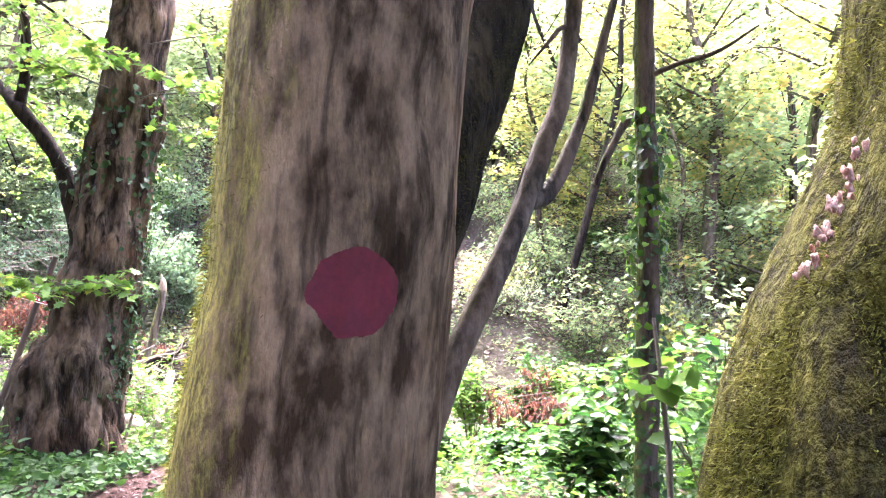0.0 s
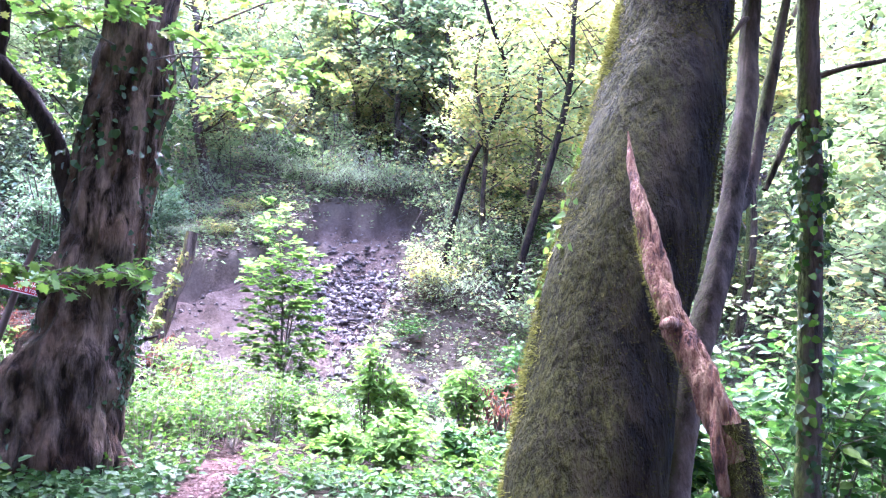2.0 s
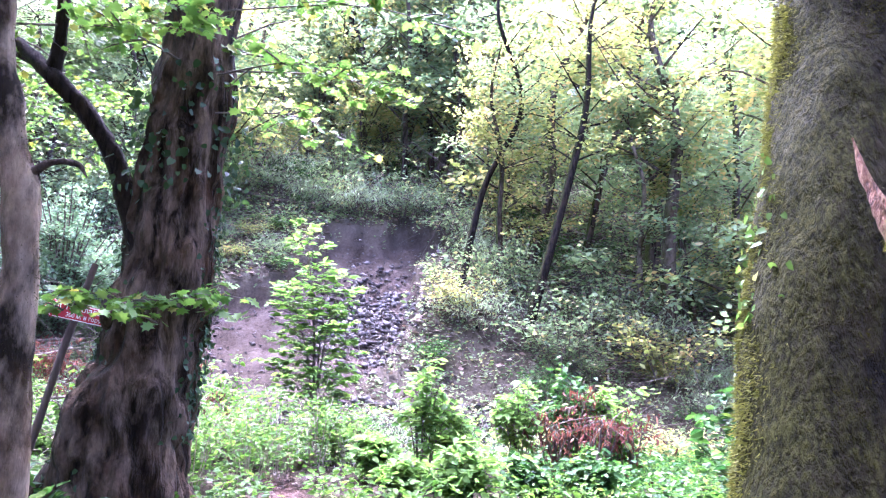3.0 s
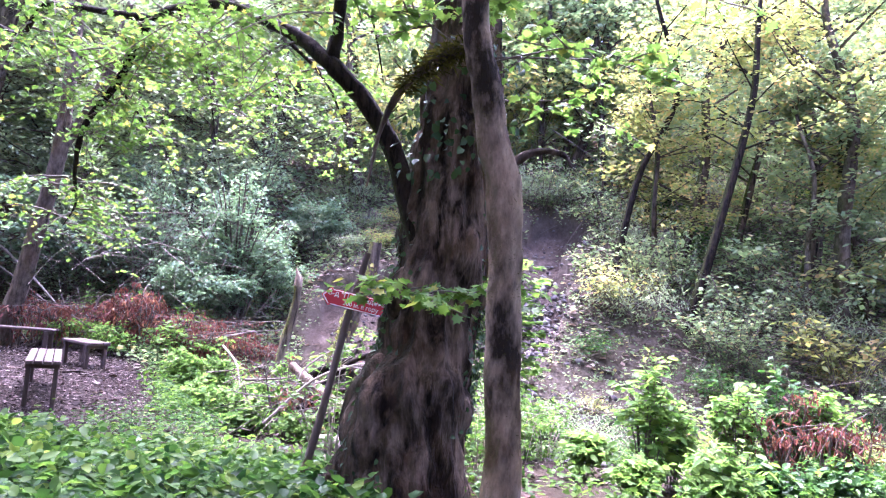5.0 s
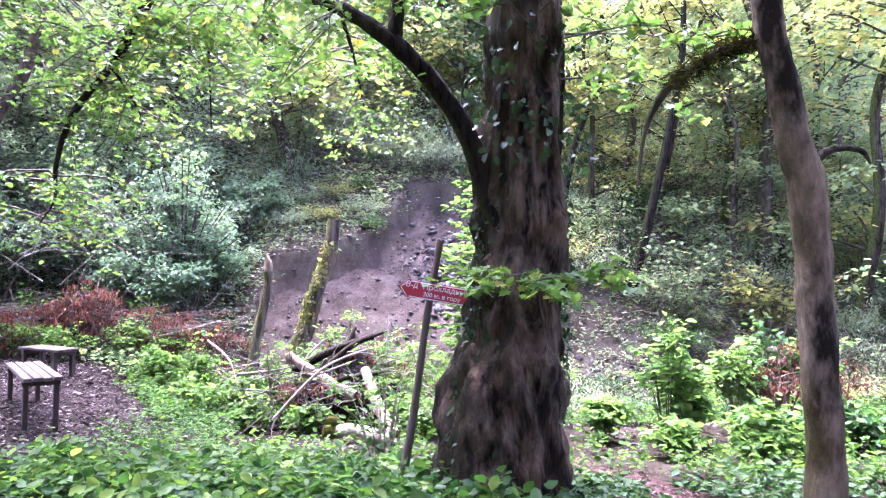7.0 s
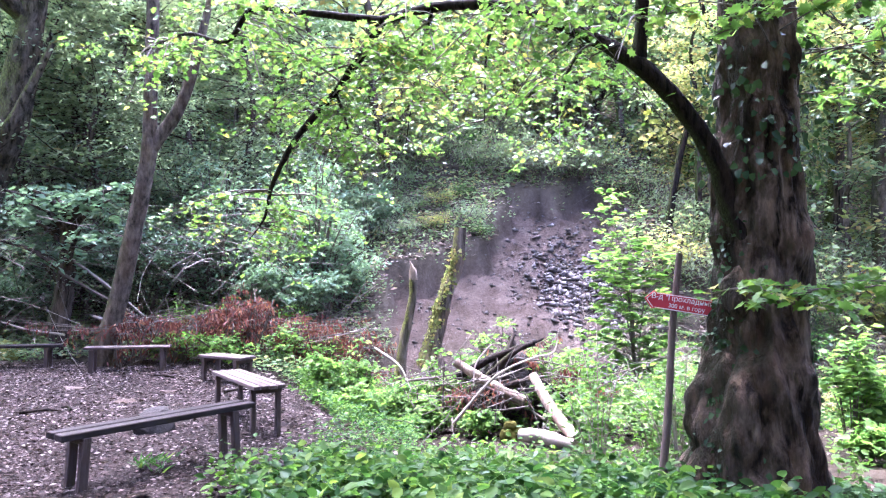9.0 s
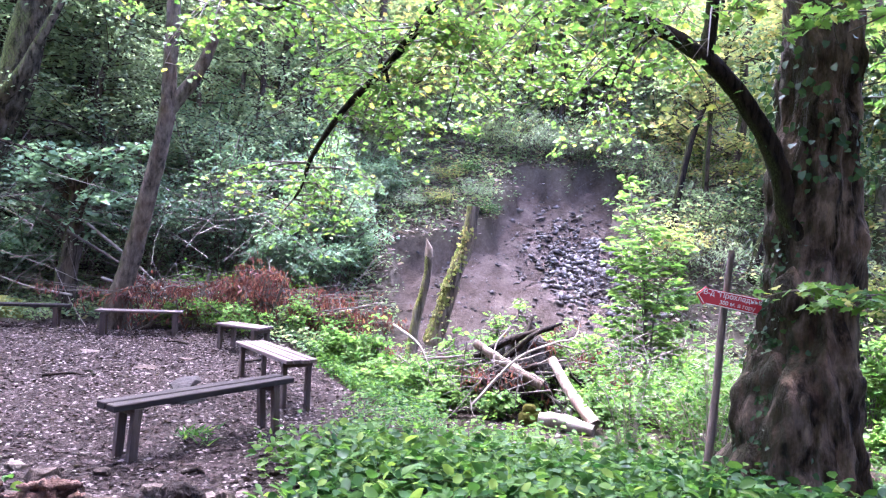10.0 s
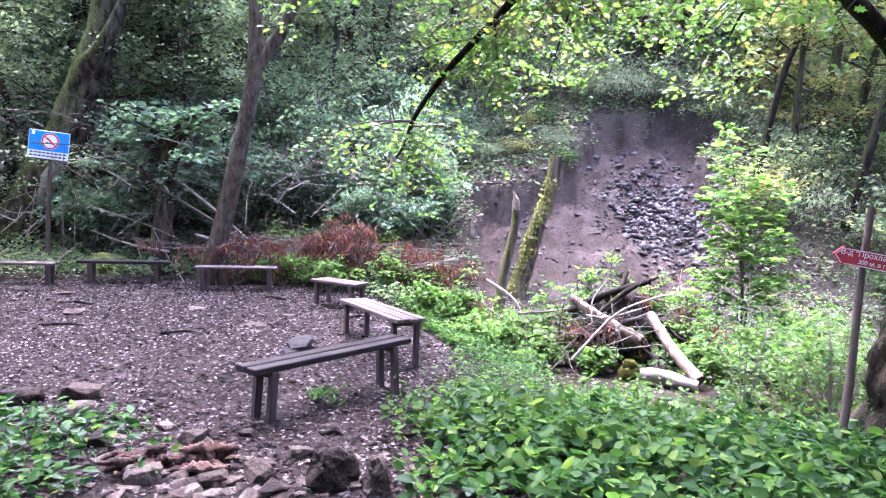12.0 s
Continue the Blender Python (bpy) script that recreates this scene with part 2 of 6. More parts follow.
M_WHITE = rough_mat("white_paint", [(0.3, (0.62, 0.6, 0.58)), (0.7, (0.8, 0.79, 0.77))], 8, 60, rough=0.5, strength=0.15)
M_BLUE = rough_mat("blue_board_print", [(0.3, (0.02, 0.19, 0.52)), (0.7, (0.03, 0.25, 0.62))], 5, 60, rough=0.4, strength=0.1)
M_INK = rough_mat("dark_print", [(0.3, (0.05, 0.04, 0.05)), (0.7, (0.09, 0.07, 0.08))], 5, 60, rough=0.6, strength=0.1)
M_SIGNRED = rough_mat("red_print", [(0.3, (0.5, 0.02, 0.03)), (0.7, (0.6, 0.03, 0.04))], 5, 60, rough=0.5, strength=0.1)
M_HEARTH = rough_mat("sooty_stone", [(0.3, (0.010, 0.009, 0.008)), (0.7, (0.042, 0.036, 0.033))], 8, 50, strength=0.8, spec=0.06)
M_FUNGUS = rough_mat("fungus", [(0.35, (0.16, 0.05, 0.025)), (0.65, (0.42, 0.3, 0.26))], 18, 60, rough=0.7)


def sstep(a, b, v):
    t = np.clip((np.asarray(v, dtype=float) - a) / (b - a), 0, 1)
    return t * t * (3 - 2 * t)


def wave(x, y, s, k):
    """Cheap smooth unevenness made of crossed sines."""
    return (np.sin(x * s + k) * np.cos(y * s * 1.13 + 2.1 * k) + 0.5 * np.sin(x * s * 2.3 + y * s * 1.7 + 5 * k) + 0.3 * np.cos(x * s * 4.1 - y * s * 3.7 + k)) / 1.8


def clearing_mask(x, y):
    rx = np.where(x > -11.6, 4.0, 5.5)
    d = np.hypot((x + 11.6) / rx, (y - 9.4) / 4.7) + 0.05 * wave(x, y, 2.3, 1.0)
    return 1 - sstep(0.93, 1.06, d)


def path_mask(x, y):
    cx = -2.7 - 0.10 * (y - 6.0) - 0.05 * np.maximum(y - 7.5, 0) ** 2 + 0.06 * np.maximum(5 - y, 0)
    d = np.abs(x - cx) + 0.1 * wave(x, y, 3.1, 2.0)
    spur = (1 - sstep(0.12, 0.32, d)) * sstep(1.0, 2.2, y) * (1 - sstep(9.6, 10.6, y))
    cy = np.interp(x, [-9.5, -8, -6.5, -4.5, -2, 0, 3], [2.2, 1.4, 1.25, 1.15, 0.75, 0.05, -0.8])
    e = np.abs(y - cy) + 0.12 * wave(x, y, 2.7, 1.0)
    return np.maximum(spur, 1 - sstep(0.35, 0.75, e))


def slide_mask(x, y):
    """Bare earth: a broad low bank that narrows to a gully towards its upper rim."""
    w = 0.42 * wave(x, y, 1.3, 3.0) + 0.16 * wave(x, y, 4.3, 1.0)
    lo = np.interp(y, [14, 15, 17.6, 18.8, 20, 23.4], [-6.9, -7.3, -7.0, -4.7, -4.2, -3.4])
    hi = np.interp(y, [14, 16, 18, 20, 22, 23.4], [-2.8, -1.9, -1.1, -0.5, -0.2, -0.7])
    d = np.minimum(np.minimum(x - lo, hi - x), np.minimum(y - 14.4, 21.5 - y)) + w
    return sstep(0.0, 0.32, d)


def ground_z(x, y):
    x, y = np.asarray(x, dtype=float), np.asarray(y, dtype=float)
    left = 1 - sstep(-9.2, -6.4, x)
    near = 0.5 + 0.1 * left
    right_fall = -0.42 * sstep(5.2, 10.0, y) - 0.45 * sstep(10.0, 13.6, y)
    left_rise = 0.02 * np.clip(y - 7, 0, 9)
    far_left = 0.10 * np.clip(-15 - x, 0, 40)
    hill = np.interp(y, [-500, 14.0, 15.0, 16.0, 18.3, 20.0, 22.0, 22.8, 40, 70, 500], [0, 0.0, 0.55, 1.25, 2.45, 3.5, 4.8, 5.5, 14.0, 26, 62])
    hill_left = np.interp(y, [-500, 14.5, 18, 22, 40, 70, 500], [0, 0, 0.6, 3.6, 13.0, 25, 60])
    z = near + (1 - left) * (right_fall + hill) + left * (left_rise + hill_left) + far_left
    # unseen rises behind and beside the trail, added to block low sky light
    z = z + 0.45 * np.clip(-3.5 - y, 0, 60) + 0.25 * np.clip(-20 - x, 0, 60) + 0.2 * np.clip(x - 9, 0, 50)
    z = z + 0.75 * (1 - slide_mask(x, y)) * sstep(15.6, 18.0, y) * sstep(-8.6, -6.8, x) * (1 - sstep(0.6, 3.0, x)) * (1 - sstep(24.5, 28, y))
    rough = 0.03 + 0.25 * sstep(17, 30, y) * (1 - slide_mask(x, y))
    z = z + rough * wave(x, y, 0.9, 0.4) + 0.012 * wave(x, y, 5.0, 1.4)
    return z + slide_mask(x, y) * sstep(15, 17, y) * (0.16 * wave(x, y, 2.4, 0.7) + 0.06 * wave(x, y, 7.0, 0.2))


def gz(x, y):
    return float(ground_z(x, y))


# ---- mesh helpers ----
def link_mesh(name, me, mat, parent=None, label=""):
    if mat:
        me.materials.append(mat)
    ob = new(name, me)
    if parent:
        ob.parent = parent
    return tagged(ob, label)


def part(name, bm, mat, parent=None, label="", smooth=False):
    me = bpy.data.meshes.new(name)
    bm.to_mesh(me)
    bm.free()
    if smooth:
        me.polygons.foreach_set("use_smooth", [True] * len(me.polygons))
    return link_mesh(name, me, mat, parent, label)


def array_mesh(name, verts, faces, smooth=True):
    """A mesh from an array of vertices and an array of faces that all have as many corners."""
    faces = np.asarray(faces, dtype=np.int32)
    k = faces.shape[1]
    me = bpy.data.meshes.new(name)
    me.vertices.add(len(verts))
    me.vertices.foreach_set("co", np.ascontiguousarray(verts, dtype=np.float32).ravel())
    me.loops.add(faces.size)
    me.loops.foreach_set("vertex_index", faces.ravel())
    me.polygons.add(len(faces))
    me.polygons.foreach_set("loop_start", np.arange(0, faces.size, k, dtype=np.int32))
    me.update(calc_edges=True)
    if smooth:
        me.polygons.foreach_set("use_smooth", np.ones(len(faces), dtype=bool))
    return me


def spline(pts, n):
    """n points on a smooth curve through the given ones."""
    p = np.asarray(pts, dtype=float)
    e = np.vstack([2 * p[0] - p[1], p, 2 * p[-1] - p[-2]])
    u = np.linspace(0, len(p) - 1 - 1e-6, n)
    i = u.astype(int)
    t = (u - i)[:, None]
    a, b, c, d = e[i], e[i + 1], e[i + 2], e[i + 3]
    return 0.5 * (2 * b + (c - a) * t + (2 * a - 5 * b + 4 * c - d) * t ** 2 + (3 * b - a - 3 * c + d) * t ** 3)


def tube(pts, radii, n=12, seg=8, lump=0.0, lump_scale=3.0, flute=0.0, seed=0.0, cap=True, ridge=0.0, ridge_scale=12.0, ridge_run=0.12):
    """Vertices and quads of a tapering limb along a curve, with lumps and flutes."""
    path = spline(pts, n)
    rad = np.interp(np.linspace(0, 1, n), np.linspace(0, 1, len(radii)), radii)
    tan = np.gradient(path, axis=0)
    tan /= np.linalg.norm(tan, axis=1)[:, None] + 1e-9
    ref = np.array([0.0, 1.0, 0.0]) if abs(tan[0][1]) < 0.8 else np.array([1.0, 0.0, 0.0])
    side = np.cross(tan, ref)
    side /= np.linalg.norm(side, axis=1)[:, None] + 1e-9
    up = np.cross(side, tan)
    ang = np.linspace(0, 2 * np.pi, seg, endpoint=False)
    r = np.repeat(rad[:, None], seg, 1)
    if flute:
        r = r * (1 + flute * (np.sin(ang * 5 + seed)[None] * 0.6 + np.sin(ang * 9 + seed * 2)[None] * 0.4))
    v = path[:, None] + r[..., None] * (np.cos(ang)[None, :, None] * side[:, None] + np.sin(ang)[None, :, None] * up[:, None])
    if lump:
        out = (v - path[:, None]) / (r[..., None] + 1e-9)
        flat, of = v.reshape(-1, 3), out.reshape(-1, 3)
        rr = r.reshape(-1)
        for i in range(len(flat)):
            q = Vector((flat[i][0] * lump_scale, flat[i][1] * lump_scale, flat[i][2] * lump_scale * 0.5 + seed))
            push = lump * (noise.noise(q) + 0.5 * noise.noise(q * 2.7))
            if ridge:
                w = Vector((flat[i][0] * ridge_scale, flat[i][1] * ridge_scale, flat[i][2] * ridge_scale * ridge_run + seed))
                push += ridge * (0.5 - abs(noise.noise(w)) * 1.6 + 0.4 * noise.noise(w * 2.3))
            flat[i] += of[i] * rr[i] * push
        v = flat.reshape(n, seg, 3)
    idx = np.arange(n * seg).reshape(n, seg)
    f = np.stack([idx[:-1], np.roll(idx[:-1], -1, 1), np.roll(idx[1:], -1, 1), idx[1:]], -1).reshape(-1, 4)
    v = v.reshape(-1, 3)
    if cap:
        tip = len(v)
        v = np.vstack([v, path[-1] + tan[-1] * rad[-1] * 0.5, path[0]])
        last, first = idx[-1], idx[0]
        f = np.vstack([f, np.stack([last, np.roll(last, -1), np.full(seg, tip), np.full(seg, tip)], -1), np.stack([np.roll(first, -1), first, np.full(seg, tip + 1), np.full(seg, tip + 1)], -1)])
    return v, f


def clean(me):
    me.validate()
    return me


def join(tubes):
    vs, fs, o = [], [], 0
    for v, f in tubes:
        vs.append(v)
        fs.append(f + o)
        o += len(v)
    return np.vstack(vs), np.vstack(fs)


def limb(name, tubes, mat, parent, label=""):
    v, f = join(tubes)
    return link_mesh(name, clean(array_mesh(name, v, f)), mat, parent, label)


# leaf outlines: along the blade, across it, lift; two folded halves of four or eight corners
OVAL = (np.array([(0, 0, 0), (0.3, 0.26, 0.07), (0.68, 0.24, 0.05), (1, 0, -0.06), (0.68, -0.24, 0.05), (0.3, -0.26, 0.07)]), np.array([(0, 3, 2, 1), (0, 5, 4, 3)]))
HEART = (np.array([(0, 0, 0), (0.08, 0.36, 0.09), (0.6, 0.34, 0.06), (1, 0, -0.10), (0.6, -0.34, 0.06), (0.08, -0.36, 0.09)]), np.array([(0, 3, 2, 1), (0, 5, 4, 3)]))
NARROW = (np.array([(0, 0, 0), (0.3, 0.13, 0.04), (0.7, 0.11, 0.03), (1, 0, -0.08), (0.7, -0.11, 0.03), (0.3, -0.13, 0.04)]), np.array([(0, 3, 2, 1), (0, 5, 4, 3)]))
RHOMB = (np.array([(0, 0, 0), (0.5, 0.3, 0.05), (1, 0, 0), (0.5, -0.3, 0.05)]), np.array([(0, 1, 2, 3)]))
BLADE = (np.array([(0, 0.1, 0), (0, -0.1, 0), (0.6, -0.06, 0.0), (1, 0, 0)]), np.array([(0, 1, 2, 3)]))
LOBED = (np.array([(0, 0, 0), (-0.08, 0.28, 0.03), (0.2, 0.24, 0.04), (0.3, 0.54, 0.07), (0.48, 0.27, 0.04), (0.72, 0.36, 0.03), (0.74, 0.12, 0.0), (1, 0, -0.08),
                   (0.74, -0.12, 0.0), (0.72, -0.36, 0.03), (0.48, -0.27, 0.04), (0.3, -0.54, 0.07), (0.2, -0.24, 0.04), (-0.08, -0.28, 0.03)]),
         np.array([(0, 7, 6, 5, 4, 3, 2, 1), (0, 13, 12, 11, 10, 9, 8, 7)]))


def unit(v):
    return v / (np.linalg.norm(v, axis=1)[:, None] + 1e-9)


def leaves(name, pos, axis, normal, size, shape, mat, parent=None, label=""):
    """One mesh of many leaves, each set at pos along axis with its upper face along normal."""
    tv, tf = shape
    axis = unit(axis)
    wide = unit(np.cross(normal, axis))
    nor = np.cross(axis, wide)
    size = np.broadcast_to(np.asarray(size, dtype=float), (len(pos),))[:, None, None]
    v = pos[:, None] + size * (tv[None, :, 0, None] * axis[:, None] + tv[None, :, 1, None] * wide[:, None] + tv[None, :, 2, None] * nor[:, None])
    f = tf[None] + (np.arange(len(pos)) * len(tv))[:, None, None]
    return link_mesh(name, array_mesh(name, v.reshape(-1, 3), f.reshape(-1, tf.shape[1]), False), mat, parent, label)


def thing(name, loc, label, category, group="", kind=""):
    ob = new(name)
    ob.location = loc
    ob.empty_display_size = 0.1
    return tagged(ob, label, category, group, kind)


def local(ob, pts):
    return np.asarray(pts, dtype=float) - np.array(ob.location)


def hang(rng, n, droop=0.25, flat=0.5):
    """Random leaf axes and normals: axes spread flat and drooping, faces mostly up."""
    ang = rng.uniform(0, 2 * np.pi, n)
    ax = np.stack([np.cos(ang), np.sin(ang), rng.normal(-droop, 0.3, n)], 1)
    nr = np.stack([rng.normal(0, flat, n), rng.normal(0, flat, n), np.ones(n)], 1)
    return ax, nr


# ---- ground ----
def axis_steps(*spans):
    out = [np.arange(a, b, s) for a, b, s in spans]
    return np.concatenate(out)


gx = axis_steps((-420, -60, 20), (-60, -20, 0.8), (-20, 7, 0.11), (7, 50, 0.8), (50, 421, 20))
gy = axis_steps((-420, -20, 20), (-20, -1, 0.6), (-1, 23.5, 0.11), (23.5, 62, 0.7), (62, 440, 20))
GX, GY = np.meshgrid(gx, gy)
GZ = ground_z(GX, GY)
gi = np.arange(GX.size).reshape(GX.shape)
gf = np.stack([gi[:-1, :-1], gi[:-1, 1:], gi[1:, 1:], gi[1:, :-1]], -1).reshape(-1, 4)
ground_me = array_mesh("ground", np.stack([GX.ravel(), GY.ravel(), GZ.ravel()], 1), gf)
zone = ground_me.color_attributes.new("zone", "FLOAT_COLOR", "POINT")
# alpha: 0 on the dimmed near soil, 1 on the paler far soil
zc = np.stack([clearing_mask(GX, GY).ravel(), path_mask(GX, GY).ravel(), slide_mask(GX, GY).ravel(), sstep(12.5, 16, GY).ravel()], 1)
zone.data.foreach_set("color", zc.astype(np.float32).ravel())


def ground_mat():
    m, n, l, p = node_mat("forest_floor")
    geo = n.new("ShaderNodeNewGeometry")
    co = geo.outputs["Position"]
    at = n.new("ShaderNodeAttribute")
    at.attribute_name = "zone"
    sep = n.new("ShaderNodeSeparateColor")
    l.new(at.outputs["Color"], sep.inputs[0])
    a, b, c = noise_tex(n, l, co, 1.6, 6), noise_tex(n, l, co, 14, 6, 0.7), noise_tex(n, l, co, 70, 3)
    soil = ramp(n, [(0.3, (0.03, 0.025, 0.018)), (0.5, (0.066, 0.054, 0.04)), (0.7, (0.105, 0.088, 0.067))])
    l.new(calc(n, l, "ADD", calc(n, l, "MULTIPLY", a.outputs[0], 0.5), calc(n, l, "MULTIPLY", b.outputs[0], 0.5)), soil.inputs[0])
    # near soil darkened in colour against strong light there; far soil stays paler
    dimmed_near_soil = ramp(n, [(0.3, (0.012, 0.009, 0.006)), (0.5, (0.027, 0.021, 0.014)), (0.7, (0.052, 0.042, 0.029))])
    l.new(calc(n, l, "ADD", calc(n, l, "MULTIPLY", a.outputs[0], 0.5), calc(n, l, "MULTIPLY", b.outputs[0], 0.5)), dimmed_near_soil.inputs[0])
    base = mix(n, l, at.outputs["Alpha"], dimmed_near_soil.outputs[0], soil.outputs[0])
    clear = ramp(n, [(0.38, (0.008, 0.0058, 0.005)), (0.5, (0.024, 0.0175, 0.015)), (0.63, (0.062, 0.047, 0.042))])
    l.new(calc(n, l, "ADD", calc(n, l, "MULTIPLY", a.outputs[0], 0.35), calc(n, l, "ADD", calc(n, l, "MULTIPLY", b.outputs[0], 0.4), calc(n, l, "MULTIPLY", c.outputs[0], 0.25))), clear.inputs[0])
    trail = ramp(n, [(0.35, (0.022, 0.012, 0.010)), (0.65, (0.07, 0.042, 0.035))])
    l.new(b.outputs[0], trail.inputs[0])
    slip = ramp(n, [(0.36, (0.024, 0.017, 0.013)), (0.52, (0.058, 0.044, 0.036)), (0.66, (0.098, 0.078, 0.066))])
    l.new(calc(n, l, "ADD", calc(n, l, "MULTIPLY", a.outputs[0], 0.6), calc(n, l, "MULTIPLY", b.outputs[0], 0.4)), slip.inputs[0])
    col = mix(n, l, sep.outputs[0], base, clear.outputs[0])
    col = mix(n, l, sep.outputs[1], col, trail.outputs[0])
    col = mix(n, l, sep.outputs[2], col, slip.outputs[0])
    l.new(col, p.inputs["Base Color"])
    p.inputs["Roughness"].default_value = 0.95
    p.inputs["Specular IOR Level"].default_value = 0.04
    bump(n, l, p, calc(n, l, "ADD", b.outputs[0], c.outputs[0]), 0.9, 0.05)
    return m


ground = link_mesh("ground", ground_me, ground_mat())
tagged(ground, "forest floor of dark soil, trodden gravel clearing and bare landslide", "ground", kind="structure")


# ---- trees ----
def moss_tufts(parent, pts, radii, count, rng, side=(-1, 0, 0), spread=0.8, length=0.03, mat=M_MOSS, bias=1.0):
    """Short blades of moss that stand off a trunk on its mossy side."""
    p = spline(pts, 200)
    r = np.interp(np.linspace(0, 1, 200), np.linspace(0, 1, len(radii)), radii)
    i = (rng.random(count) * 199).astype(int)
    base = math.atan2(side[1], side[0])
    a = base + rng.normal(0, spread, count)
    keep = rng.random(count) < 0.12 + sstep(-0.35, 0.3, wave(a * 5.0, p[i][:, 2] * 7.0, 1.0, 0.7))
    i, a, count = i[keep], a[keep], int(keep.sum())
    out = np.stack([np.cos(a), np.sin(a), np.zeros(count)], 1)
    pos = p[i] + out * (r[i] * rng.uniform(0.97, 1.03, count))[:, None] + np.stack([np.zeros(count), np.zeros(count), rng.normal(0, 0.02, count)], 1)
    ax = out * 0.8 + rng.normal(0, 0.45, (count, 3)) + np.array([0, 0, -0.25])
    return leaves("moss", local(parent, pos), ax, rng.normal(0, 1, (count, 3)), rng.uniform(0.5, 1.2, count) * length, BLADE, mat, parent, "yellow-green moss fur")


def ivy_on(parent, pts, radii, count, rng, lo=0.0, hi=1.0, size=0.05, mat=M_LEAF_IVY, centre=None, spread=3.0, off=0.02):
    p = spline(pts, 200)
    r = np.interp(np.linspace(0, 1, 200), np.linspace(0, 1, len(radii)), radii)
    i = (rng.uniform(lo, hi, count) * 199).astype(int)
    a = rng.uniform(0, 2 * np.pi, count) if centre is None else rng.normal(centre, spread, count)
    out = np.stack([np.cos(a), np.sin(a), np.zeros(count)], 1)
    pos = p[i] + out * (r[i] + rng.uniform(0, off, count))[:, None]
    ax = rng.normal(0, 0.5, (count, 3)) + np.array([0, 0, -0.7]) + out * 0.35
    return leaves("ivy", local(parent, pos), ax, out + rng.normal(0, 0.25, (count, 3)), rng.uniform(0.6, 1.25, count) * size, HEART, mat, parent, "dark glossy ivy leaves")


def trunk(parent, pts, radii, mat, n=60, seg=28, lump=0.12, scale=3.0, flute=0.0, seed=0.0, name="trunk", label="", ridge=0.0, ridge_scale=12.0, ridge_run=0.12):
    return limb(name, [tube(local(parent, pts), radii, n, seg, lump, scale, flute, seed, True, ridge, ridge_scale, ridge_run)], mat, parent, label)


def twigs_from(path, rng, n, reach, lo=0.2, down=0.0, flat=0.3):
    """Side shoots off a limb: a list of short curved point lists."""
    out = []
    path = np.asarray(path)
    for k in range(n):
        i = int(rng.uniform(lo, 1.0) * (len(path) - 1))
        a = rng.uniform(0, 2 * np.pi)
        d = np.array([math.cos(a), math.sin(a), rng.normal(down, flat)])
        s = reach * rng.uniform(0.5, 1.2)
        out.append([path[i], path[i] + d * s * 0.5 + [0, 0, 0.05 * s], path[i] + d * s + [0, 0, down * s * 0.5]])
    return out


def spray_points(twigs, rng, per, scatter):
    """Leaf places along the outer part of twigs."""
    pos = []
    for tw in twigs:
        p = spline(tw, 24)
        i = (rng.uniform(0.2, 1.0, per) * 23).astype(int)
        pos.append(p[i] + rng.normal(0, scatter, (per, 3)) * np.array([1, 1, 0.45]))
    return np.vstack(pos)


def bundle(ob):
    return tagged(ob, kind="stuff")


def crown(parent, pts_list, rng, per, scatter, size, shape, mat, droop=0.25, name="crown", label=""):
    pos = spray_points(pts_list, rng, per, scatter)
    ax, nr = hang(rng, len(pos), droop)
    return bundle(leaves(name, pos, ax, nr, rng.uniform(0.6, 1.2, len(pos)) * size, shape, mat, parent, label))


def forest_tree(name, loc, height, r0, seed, mat, lmat, label, lean=(0.0, 0.0), start=0.35, branches=16, per=26, reach=2.0, size=0.13, shape=RHOMB, group="trees of the hillside wood", limbs_up=0.35, shoots=5):
    """A slender woodland tree: curved trunk, forking limbs, twigs and flat sprays of leaves."""
    rng = np.random.default_rng(seed)
    tr = thing(name, loc, label, "tree", group)
    bend = rng.normal(0, 0.05 * height, (4, 2))
    pts = [(0, 0, -0.3)] + [(lean[0] * f * height + bend[i][0] * f, lean[1] * f * height + bend[i][1] * f, f * height) for i, f in enumerate((0.28, 0.55, 0.8, 1.0))]
    limb("trunk", [tube(pts, (r0 * 1.35, r0, r0 * 0.8, r0 * 0.5, r0 * 0.15), 22, 9, 0.15, 2.0, seed=seed)], mat, tr)
    p = spline(pts, 60)
    tubes, ends = [], []
    for b in range(branches):
        f = rng.uniform(start, 0.98)
        o = p[int(f * 59)]
        a = rng.uniform(0, 2 * np.pi)
        s = reach * (1.15 - 0.6 * f) * rng.uniform(0.6, 1.25)
        d = np.array([math.cos(a), math.sin(a), 0])
        tip = o + d * s + [0, 0, s * rng.normal(limbs_up, 0.25)]
        mid = o + d * s * 0.5 + [0, 0, s * limbs_up * 0.8] + rng.normal(0, 0.08 * s, 3)
        rr = r0 * 0.32 * (1.1 - 0.6 * f)
        tubes.append(tube([o, mid, tip], (rr, rr * 0.6, rr * 0.15), 6, 4, cap=False))
        bp = spline([o, mid, tip], 20)
        tw = twigs_from(bp, rng, shoots, s * 0.45, 0.25, -0.05, 0.2)
        ends += [[o, mid, tip]] + tw
        tubes += [tube(t, (rr * 0.3, rr * 0.2, rr * 0.05), 3, 3, cap=False) for t in tw[::3]]
    bundle(limb("limb", tubes, mat, tr))
    crown(tr, ends, rng, per, 0.09 * reach, size, shape, lmat)
    return tr


